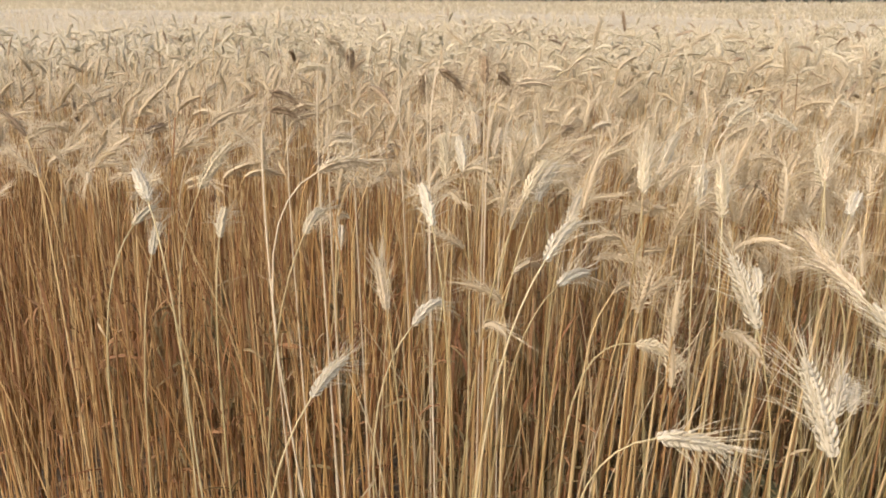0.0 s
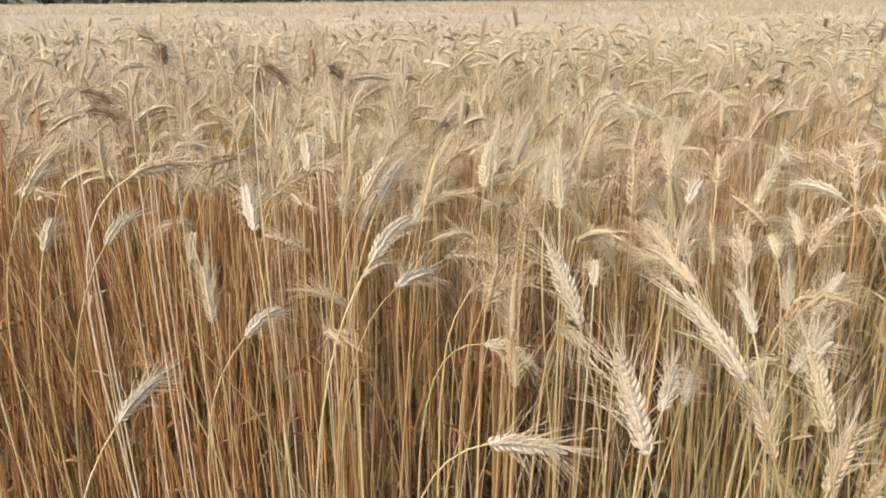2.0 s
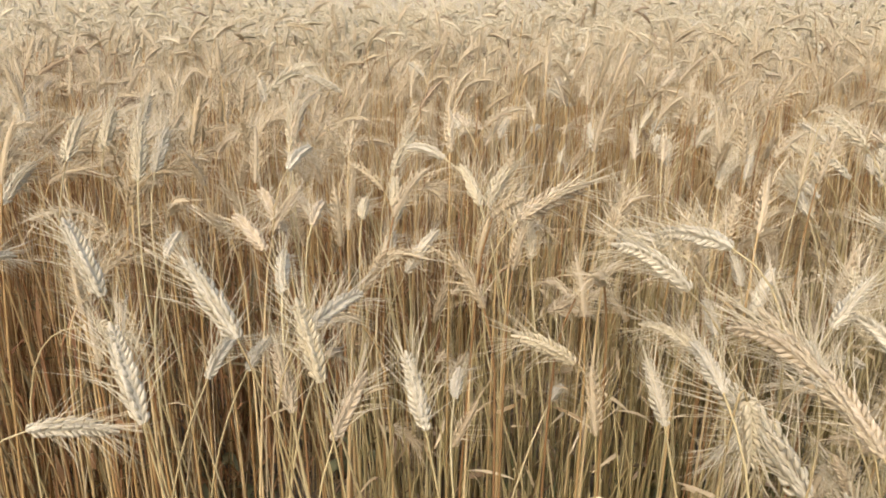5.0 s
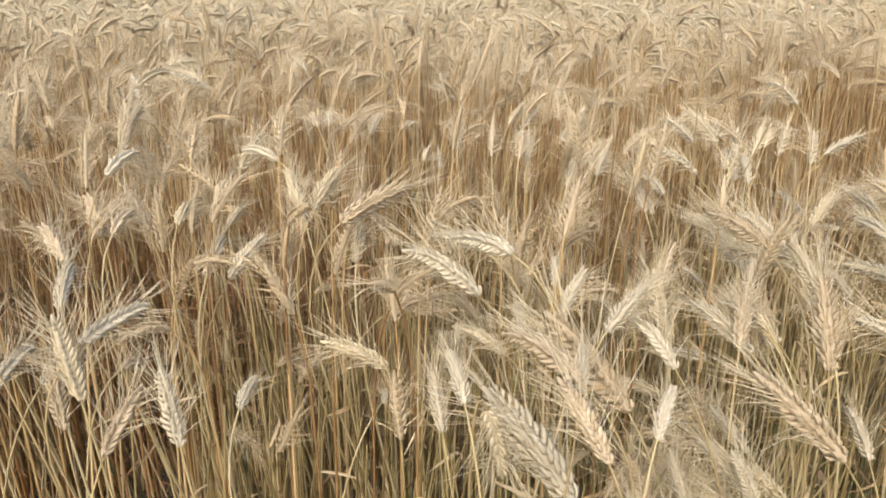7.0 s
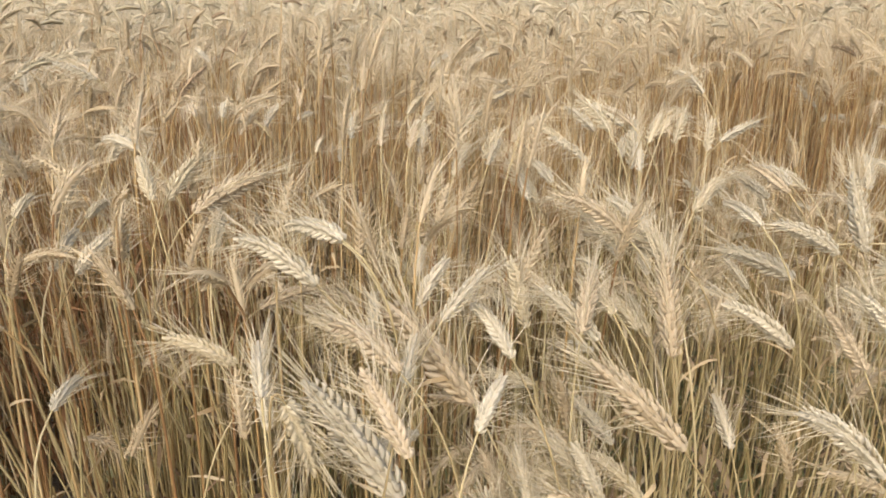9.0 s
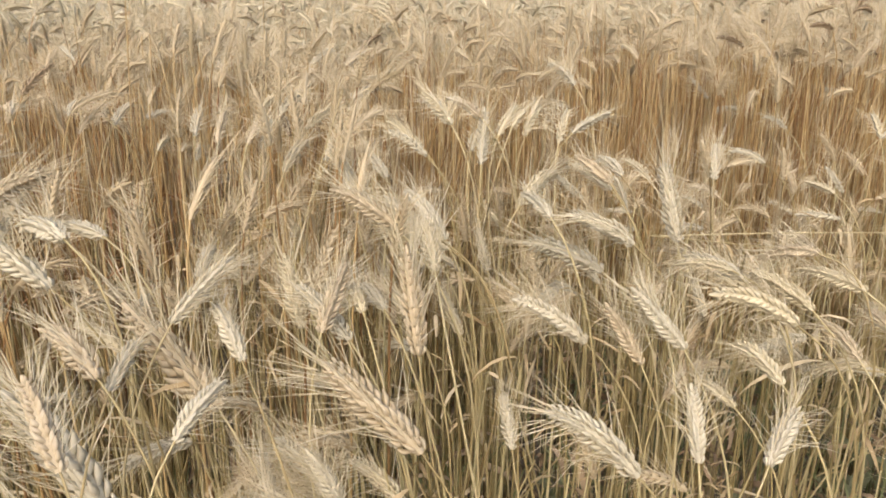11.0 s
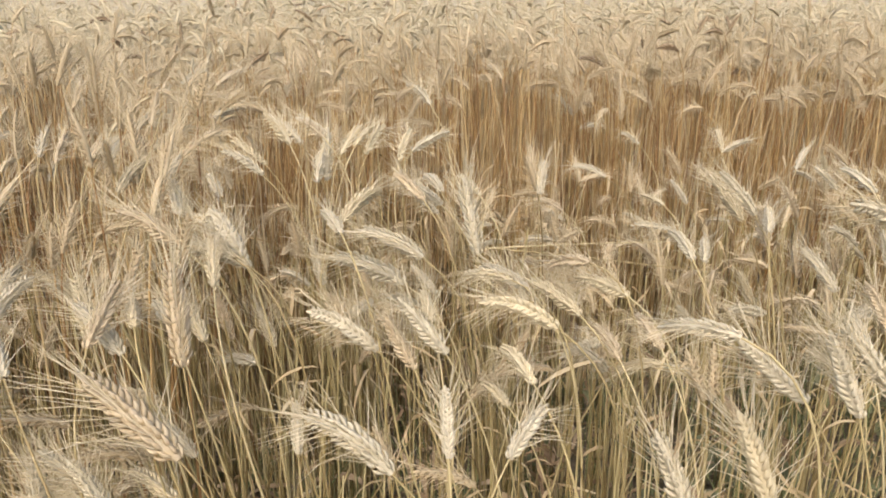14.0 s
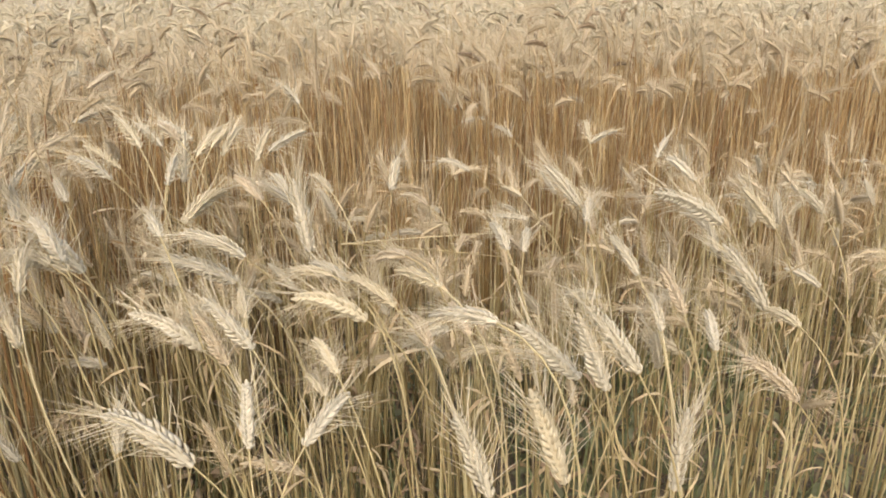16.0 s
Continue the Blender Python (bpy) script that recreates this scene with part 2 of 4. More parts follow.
def awn_template(rows, per, long, width, ear=0.09, seed=2, fine=False):
    """Long fine bristles: each runs on from the tip of a husk, slanting away from the ear, the lower the wider."""
    r = random.Random(seed)
    v, f = [], []
    for i in range(rows):
        side = 1 if i % 2 else -1
        u0 = 1.0 + 0.87 * i / rows + 0.12
        for q in range(per):
            k = (r.uniform(0.5, 1.0) * (1 if q % 2 else -1)) if per > 1 else r.uniform(-1, 1)
            out = 0.85 * (1.1 - 0.75 * i / rows) * r.uniform(0.45, 1.25)
            swing = 0.75 * k * (1.0 - 0.6 * i / rows) * r.uniform(0.4, 1.2)
            size = long * r.uniform(0.6, 1.12)
            d = np.array([math.cos(out) * math.cos(swing) / ear, side * math.sin(out), math.sin(swing)])
            tang = unit((0.0, -d[2], d[1]))
            rise = np.cross(tang, unit((d[0] * ear, d[1], d[2])))
            rise[0] /= ear
            foot = np.array([u0, side * 0.0062, k * 0.0036])
            flare = np.array([0.0, side * 0.10, 0.06 * k]) * size * r.uniform(-0.3, 1.0)
            knee, tip = foot + d * size * 0.5, foot + d * size + flare
            n = len(v)
            if not fine:
                h = r.uniform(0, math.pi)
                half = (tang * math.cos(h) + rise * math.sin(h)) * width / 2
                v += [tuple(foot - half), tuple(foot + half), tuple(tip)]
                f.append((n, n + 1, n + 2))
                continue
            for at, thick in ((foot, 0.5), (knee, 0.42)):
                for h in (0.0, 2.1, 4.2):
                    v.append(tuple(at + (tang * math.cos(h) + rise * math.sin(h)) * width * thick))
            v.append(tuple(tip))
            for a, b in ((0, 1), (1, 2), (2, 0)):
                f += [(n + a, n + b, n + 3 + b), (n + a, n + 3 + b, n + 3 + a), (n + 3 + a, n + 3 + b, n + 6)]
    return np.array(v, float), np.array(f)


RINGS_FINE = [(0, 0.3), (0.22, 0.85), (0.45, 1.0), (0.75, 0.55), (1.06, 0)]
RINGS_MID = [(0, 0), (0.4, 1.0), (0.75, 0.55), (1.05, 0)]
RINGS_FAR = [(0, 0), (0.4, 1.0), (1.0, 0)]

# ---- the field's plan ----
EDGE = np.array([0.30, 0.72])          # a point of the field's edge
ALONG = np.array([0.92, -0.392])       # the way the edge runs
INTO = np.array([0.392, 0.92])         # square to it, into the field


def to_plan(along, into):
    return EDGE[0] + along * ALONG[0] + into * INTO[0], EDGE[1] + along * ALONG[1] + into * INTO[1]


def clump(x, y, scale, seed):
    """Slow waves of -1 to 1 over the field."""
    r = np.random.default_rng(seed)
    out = 0
    for k in range(6):
        a, p = r.uniform(0, 6.28, 2)
        s = scale * r.uniform(0.6, 1.8)
        out = out + np.sin((x * math.cos(a) + y * math.sin(a)) * s + p)
    return out / 3.0


def stand_start(along):
    """How far behind the edge the full stand begins: close at the one end, set back behind a bare strip further on."""
    near = 0.28 - 0.2 / (1 + np.exp((along + 1.25) * 6.0))
    return near + 0.55 / (1 + np.exp(-(along + 0.05) * 6.0)) + 0.52 / (1 + np.exp(-(along - 1.2) * 4.0))


def ground():
    n = 161
    a = np.sign(np.linspace(-1, 1, n)) * (np.abs(np.linspace(-1, 1, n)) ** 4 * 2500 + np.abs(np.linspace(-1, 1, n)) * 6)
    x, y = np.meshgrid(a, a)
    z = 0.018 * clump(x, y, 7.0, 3) + 0.01 * clump(x, y, 23.0, 4)
    z = np.where(np.hypot(x, y) < 12, z, 0)
    i = np.arange(n * n).reshape(n, n)
    f = np.stack([i[:-1, :-1], i[:-1, 1:], i[1:, 1:], i[1:, :-1]], -1).reshape(-1, 4)
    me = mesh("ground", np.stack([x, y, z], -1).reshape(-1, 3), f, SOIL)
    tagged(new("ground", me), "brown crumbly soil under the wheat", "ground", kind="structure")


ground()


def wild(count, x, y, tall, spread, bow=1.0, heading=-0.4, wander=1.5, slack=1.0, hang=1.0, tilt=0.05):
    """Random plants at x, y of about that height, most of them hooked over towards heading; all lean a little into the field."""
    stem = tall * rng.normal(1, spread, count)
    ear = rng.uniform(0.075, 0.105, count)
    lean = slack * np.abs(rng.normal(0.03, 0.045, count)) + 0.12 * (rng.random(count) < 0.08)
    azimuth = rng.normal(0, 1, count) * wander + heading + np.where(rng.random(count) < 0.15, math.pi, 0)
    kind = rng.random(count) ** (1 / hang)
    low, mid = kind < 0.35, (kind >= 0.35) & (kind < 0.7)
    droop = np.where(low, rng.uniform(0.0, 0.45, count), np.where(mid, rng.uniform(0.4, 1.0, count), rng.uniform(0.8, 1.5, count))) * bow
    nod = np.where(low, rng.uniform(0.0, 0.3, count), np.where(mid, rng.uniform(0.2, 0.8, count), rng.uniform(0.5, 1.3, count))) * bow
    start = rng.uniform(0.74, 0.9, count)
    place, ahead, across, ear = lines(x, y, stem, ear, lean, azimuth, droop, start, nod)
    slope = tilt + rng.normal(0, 0.03, count)[:, None]
    place[..., 0] += INTO[0] * slope * place[..., 2]
    place[..., 1] += INTO[1] * slope * place[..., 2]
    return place, ahead, across, ear


def stand(label, plants, stems, ears, awns, weathered=0.06, straws=STEM, grain=EAR_STAND, beard=AWN_STAND):
    """A stretch of wheat that nobody could count, as one thing with its stems, ears and awns."""
    holder = tagged(new("wheat_stand"), label, "wheat", kind="stuff")
    count = len(plants[0])
    roll = rng.uniform(0, 2 * math.pi, count)
    old = rng.random(count) < weathered
    for name, (v, f), material, pick in (("stems", stems, straws, old | True), ("ears", ears, grain, ~old), ("weathered_ears", ears, EAR_DARK, old), ("awns", awns, beard, ~old)):
        some = tuple(q[pick] for q in plants)
        if pick.any():
            tagged(part(name, many(name, v, f, some, roll[pick], material), holder), kind="stuff")
    return holder


STEM_US = [0, .25, .55, .75, .88, .94, 1.0, 1.2]
front_ear = ear_template(18, 2, 3, RINGS_MID, fat=1.08, seed=3, core=4, stretch=1.1)
near_ear = ear_template(14, 2, 3, RINGS_FAR, fat=1.15, seed=4, core=4, stretch=1.3)
near_awn = awn_template(14, 3, 0.06, 0.0010, seed=5)
mid_ear = ear_template(6, 1, 3, RINGS_FAR, fat=1.45, seed=6, core=3, stretch=1.8)
mid_awn = awn_template(14, 2, 0.055, 0.0012, seed=7)
far_ear = ear_template(3, 1, 3, RINGS_FAR, fat=1.9, seed=8, stretch=2.8)
far_awn = awn_template(7, 1, 0.05, 0.0025, seed=9)
GAPS = ((2.48, 0.85, 0.25), (2.83, 0.68, 0.25), (2.03, 0.68, 0.13))   # bare spots in the fringe: along, into, radius
LEFTWARD = 2.62                        # where the fringe's ears hang to, back along the edge

# the full stand next to the edge
n = 1900
al, into = rng.uniform(-2.6, 3.9, n), rng.uniform(0, 1, n) ** 1.15 * 2.0
into = into + stand_start(al)
keep = (al < 0.1) | (al > 1.8) | (rng.random(n) < 0.7)
al, into, n = al[keep], into[keep], int(keep.sum())
x, y = to_plan(al, into)
side = np.where(al + rng.normal(0, 0.4, n) > 1.1, LEFTWARD, -0.2)
everyone = wild(n, x, y, 0.955 + 0.035 * clump(x, y, 2.5, 11), 0.05, 0.9, side, 1.1, 1.0, 1.35)
front = into < stand_start(al) + 0.42
golden = al + rng.normal(0, 0.25, n) < -0.25
front_awn = awn_template(18, 3, 0.06, 0.0010, seed=5)
for some, tint, words in (
    (front & golden, STEM, "front rows of ripe golden wheat, bearded ears on straight stems"),
    (front & ~golden, STEM_KHAKI, "front rows of ripe pale wheat, bearded ears on khaki stems"),
):
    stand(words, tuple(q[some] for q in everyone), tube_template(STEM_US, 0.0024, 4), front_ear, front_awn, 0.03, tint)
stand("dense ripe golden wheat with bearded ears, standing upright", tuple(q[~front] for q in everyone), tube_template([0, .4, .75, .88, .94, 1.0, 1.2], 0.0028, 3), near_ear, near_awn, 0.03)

# bare straws between them: close and rusty at the one end, paler and looser further on
v, f = tube_template([0, .8, 1.0], 0.0025, 3, (0.55,))
for n, lo, hi, tint, slack, words in (
    (5200, -2.5, 0.6, STEM_RUSTY, 3.2, "close golden straws without ears inside the stand"),
    (6900, -1.5, 3.8, STEM_KHAKI, 1.8, "pale khaki straws without ears inside the stand"),
):
    al, into = rng.uniform(lo, hi, n), rng.uniform(0, 1, n) ** 1.3 * 2.0
    x, y = to_plan(al, into + stand_start(al) + 0.02)
    rusty = rng.random(n) > 1 / (1 + np.exp(-(al + 0.2) * 4.0))
    keep = (clump(x, y, 8.0, 41) > np.where(np.abs(al) < 1.0, -0.3, -0.5)) & (rusty == (tint == STEM_RUSTY))
    al, x, y, n = al[keep], x[keep], y[keep], int(keep.sum())
    bare = wild(n, x, y, 0.85 + 0.05 * clump(x, y, 2.5, 11), 0.11, 0.25, rng.uniform(0, 6.28, n), 0.7, slack, tilt=0.08)
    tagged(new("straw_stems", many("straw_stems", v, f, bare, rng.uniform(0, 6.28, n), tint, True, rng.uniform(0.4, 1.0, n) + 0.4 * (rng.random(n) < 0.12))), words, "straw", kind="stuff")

# thin straws that lean across the others
n = 900
al = rng.uniform(-0.6, 3.8, n)
x, y = to_plan(al, stand_start(al) * rng.uniform(0.35, 1.0, n) + rng.uniform(0, 1.6, n))
bare = wild(n, x, y, 0.86, 0.16, 0.5, rng.uniform(0, 6.28, n), 0.5, 5.0)
tagged(new("leaning_straws", many("leaning_straws", v, f, bare, rng.uniform(0, 6.28, n), STEM_TOP, True, rng.uniform(0.5, 0.8, n))), "thin pale straws leaning across the standing wheat", "straw", kind="stuff")

# taller plants whose ears hang over the others
n = 110
al, into = rng.uniform(-2.4, 3.8, n), rng.uniform(0.1, 2.2, n)
x, y = to_plan(al, into + stand_start(al))
stand("taller pale wheat stems with hanging ears above the stand", wild(n, x, y, 1.09, 0.045, 1.1, LEFTWARD, 1.6, 1.6, 2.2), tube_template(STEM_US, 0.0021, 4), front_ear, near_awn, 0.12, STEM_TOP)

# the stand's two ends, further along the edge
n = 2100
al = np.where(rng.random(n) < 0.45, rng.uniform(-6.5, -2.6, n), rng.uniform(3.9, 8.5, n))
x, y = to_plan(al, stand_start(al) + rng.uniform(0, 1, n) * 2.0)
stand("ripe golden wheat further along the field's edge", wild(n, x, y, 0.95 + 0.035 * clump(x, y, 2.5, 11), 0.05, 0.9, -0.2, 1.5), tube_template([0, .5, .85, 1.0, 1.2], 0.0028, 3), mid_ear, mid_awn, 0.04)

n = 3600
al = np.where(rng.random(n) < 0.45, rng.uniform(-6.5, -2.5, n), rng.uniform(3.8, 8.5, n))
x, y = to_plan(al, stand_start(al) + rng.uniform(0.02, 2.0, n))
bare = wild(n, x, y, 0.85 + 0.05 * clump(x, y, 2.5, 11), 0.11, 0.25, rng.uniform(0, 6.28, n), 0.5, 1.5)
w, g = tube_template([0, .6, 1.0], 0.0026, 3)
tagged(new("straw_stems", many("straw_stems", w, g, bare, rng.uniform(0, 6.28, n), STEM)), "golden straws without ears further along the edge", "straw", kind="stuff")

# the sparse fringe in front of it
fringe_ear = ear_template(18, 2, 3, RINGS_MID, fat=1.12, seed=21, core=4, stretch=1.05)
fringe_awn = awn_template(18, 3, 0.062, 0.0010, seed=22)
n = 85
al = rng.uniform(-0.4, 1.1, n)
into = 0.18 + rng.uniform(0, 1, n) ** 0.9 * (stand_start(al) - 0.16)
x, y = to_plan(al, into)
stand("thin upright ripe wheat at the edge, soil showing between", wild(n, x, y, 0.88 + 0.04 * clump(x, y, 3.0, 12), 0.07, 0.9, 0.2, 1.4), tube_template(STEM_US, 0.0027, 5), fringe_ear, fringe_awn, 0.0, STEM_KHAKI)
n = 230
al = np.where(rng.random(n) < 0.9, rng.uniform(0.9, 3.7, n), rng.uniform(0.2, 0.9, n))
into = (0.15 + 0.85 * rng.uniform(0, 1, n) ** 0.8) * stand_start(al)
x, y = to_plan(al, into)
tall = 0.64 + 0.05 * clump(x, y, 3.0, 12)
stand("loose fringe of shorter ripe wheat, bent ears with long awns", wild(n, x, y, tall, 0.14, 1.1, np.where(al > 0.9, LEFTWARD, 0.4), 0.9), tube_template(STEM_US, 0.0021, 5), fringe_ear, fringe_awn, 0.0, STEM_FRINGE)
n = 1700
al = np.where(rng.random(n) < 0.68, rng.uniform(1.2, 3.7, n), rng.uniform(0.25, 1.3, n))
into = (0.05 + 0.95 * rng.uniform(0, 1, n) ** 0.7) * stand_start(al)
x, y = to_plan(al, into)
# further along they grow in tufts, with bare soil between
tufts = 105
ta = rng.uniform(1.2, 3.8, tufts)
tx, ty = to_plan(ta, (0.1 + 0.9 * rng.uniform(0, 1, tufts) ** 0.7) * stand_start(ta))
pick = rng.integers(0, tufts, n)
tuft = (al > 1.2) & (rng.random(n) < 0.82)
x, y = np.where(tuft, tx[pick] + rng.normal(0, 0.02, n), x), np.where(tuft, ty[pick] + rng.normal(0, 0.02, n), y)
keep = np.ones(n, bool)
for along, into, wide in GAPS:
    gx, gy = to_plan(along, into)
    keep &= (np.hypot(x - gx, y - gy) > wide) | (rng.random(n) < 0.12)
x, y, n = x[keep], y[keep], int(keep.sum())
bare = wild(n, x, y, 0.57 + 0.06 * clump(x, y, 2.5, 11), 0.2, 0.5, rng.uniform(0, 6.28, n), 0.5, 2.2)
tagged(new("straw_stems", many("straw_stems", v, f, bare, rng.uniform(0, 6.28, n), STEM_FRINGE, True, rng.uniform(0.6, 1.35, n))), "loose golden straws without ears along the field's edge", "straw", kind="stuff")

# further into the field
n = 11000
al, into = rng.uniform(-5.0, 7.0, n), 1.7 + rng.uniform(0, 1, n) ** 1.2 * 3.8
x, y = to_plan(al, into + stand_start(al) * 0.5)
bare = wild(n, x, y, 0.82 + 0.04 * clump(x, y, 1.5, 13), 0.07, 0.3, rng.uniform(0, 6.28, n), 0.5)
w, g = tube_template([0.4, .8, 1.0], 0.0029, 3)
tagged(new("straw_stems", many("straw_stems", w, g, bare, rng.uniform(0, 6.28, n), STEM_TOP)), "golden straws without ears a few steps into the field", "straw", kind="stuff")
n = 5500
al, into = rng.uniform(-5.0, 7.0, n), 1.7 + rng.uniform(0, 1, n) ** 1.1 * 4.5
x, y = to_plan(al, into + stand_start(al) * 0.5)
stand("ripe golden wheat a few steps into the field", wild(n, x, y, 1.0 + 0.04 * clump(x, y, 1.5, 13), 0.05, 1.35, LEFTWARD, 1.3, 1.0, 2.2), tube_template([0.45, .75, .88, .94, 1.0, 1.2], 0.0027, 3), mid_ear, mid_awn, 0.08, STEM_TOP, EAR, AWN)

n = 11500
al, into = rng.uniform(-1, 1, n), 6.0 + rng.uniform(0, 1, n) ** 1.4 * 18
al = al * (9 + into * 0.75)
x, y = to_plan(al, into)
stand("ripe wheat far into the field, pale ears above the straw", wild(n, x, y, 1.02 + 0.04 * clump(x, y, 0.8, 14), 0.04, 1.4, LEFTWARD, 1.3, 1.0, 2.2), tube_template([0.72, 0.95, 1.2], 0.0032, 3), far_ear, far_awn, 0.10, STEM_TOP, EAR, AWN)


def canopy():
    """The far field's closed roof of ears, running back to the trees."""
    n, m = 120, 90
    q = np.linspace(-1, 1, n)
    d = 4.2 + np.linspace(0, 1, m) ** 1.6 * 26.8
    v = []
    for b in d:
        a = q * (24 + b * 1.6)
        x, y = to_plan(a, np.full(n, b))
        v.append(np.stack([x, y, 0.96 - 0.35 * max(0, 1 - (b - 4.2) / 4.5) + 0.02 * clump(x, y, 1.2, 15) + rng.normal(0, 0.015, n)], -1))
    i = np.arange(n * m).reshape(m, n)
    f = np.stack([i[:-1, :-1], i[:-1, 1:], i[1:, 1:], i[1:, :-1]], -1).reshape(-1, 4)
    tagged(new("wheat_canopy", mesh("wheat_canopy", np.concatenate(v), f, EAR_FAR, False)), "pale gold closed roof of distant ripe wheat", "wheat", kind="stuff")
    k = 42000
    far = 11 + rng.uniform(0, 1, k) ** 1.1 * 20
    x, y = to_plan(rng.uniform(-1, 1, k) * (10 + far * 1.1), far)
    s = 0.035 + far * 0.0012
    h = rng.uniform(0, 6.28, k)
    tip = np.stack([x + s * np.cos(h), y + s * np.sin(h), 1.04 + rng.normal(0, 0.03, k)], -1)
    low = np.stack([x, y, np.full(k, 0.93)], -1)
    w = np.stack([0.3 * s, 0 * s, 0 * s], -1)
    v = np.stack([low - w, low + w, tip], 1).reshape(-1, 3)
    tagged(new("wheat_ears", mesh("wheat_ears", v, np.arange(3 * k).reshape(-1, 3), EAR_FAR, False)), "tops of distant ripe wheat ears", "wheat", kind="stuff")


canopy()


def treeline():
    """A far row of trees behind the field."""
    k = 24000
    along = rng.uniform(-75, 75, k)
    top = 4.0 + 1.8 * clump(along, along * 0, 0.5, 16)
    z = rng.uniform(0, 1, k) ** 0.8 * top
    x, y = to_plan(along, rng.uniform(35, 41, k))
    c = np.stack([x, y, z], -1)
    d1, d2 = rng.normal(0, 0.28, (k, 3)), rng.normal(0, 0.28, (k, 3))
    v = np.stack([c - d1, c + d2, c + d1], 1).reshape(-1, 3)
    tagged(new("far_trees", mesh("far_trees", v, np.arange(3 * k).reshape(-1, 3), TREE, False)), "hazy green row of far trees", "trees", kind="stuff")


treeline()


# ---- single plants ----
HERO_EAR = ear_template(25, 3, 4, RINGS_FINE, fat=1.2, seed=31, core=6, stretch=0.92)
HERO_EAR_SMALL = ear_template(18, 2, 4, RINGS_MID, fat=1.16, seed=33, core=4, stretch=1.1)
HERO_AWN = awn_template(21, 3, 0.062, 0.0008, seed=32, fine=True)
HERO_AWN_SMALL = awn_template(18, 3, 0.062, 0.0011, seed=34)
HERO_STEM = tube_template(list(KNOTS[:12]), 0.0020, 5, (0.34, 0.62))


def ribbon(start, heading, long, width, rise, fall, twist):
    """Withered blades: each leaves its stem upwards, arches over and hangs, twisting."""
    count = len(start)
    q = np.linspace(0, 1, 6)[None]
    pitch = rise[:, None] - fall[:, None] * q
    step = long[:, None] / 5
    r = np.cumsum(np.cos(pitch) * step, 1) - np.cos(pitch) * step
    z = np.cumsum(np.sin(pitch) * step, 1) - np.sin(pitch) * step
    h = heading[:, None] + 0.5 * twist[:, None] * q
    c = np.stack([start[:, :1] + r * np.cos(h), start[:, 1:2] + r * np.sin(h), start[:, 2:] + z], -1)
    w = width[:, None] * np.sin(math.pi * (0.12 + 0.86 * q)) / 2
    a = twist[:, None] * q
    across = np.stack([-np.sin(h) * np.cos(a), np.cos(h) * np.cos(a), np.sin(a)], -1) * w[..., None]
    v = np.stack([c - across, c + across], 2).reshape(count, -1, 3)
    f = np.array([(2 * i, 2 * i + 1, 2 * i + 3, 2 * i + 2) for i in range(5)])
    f = (f[None] + (np.arange(count) * 12)[:, None, None]).reshape(-1, 4)
    return v.reshape(-1, 3), f


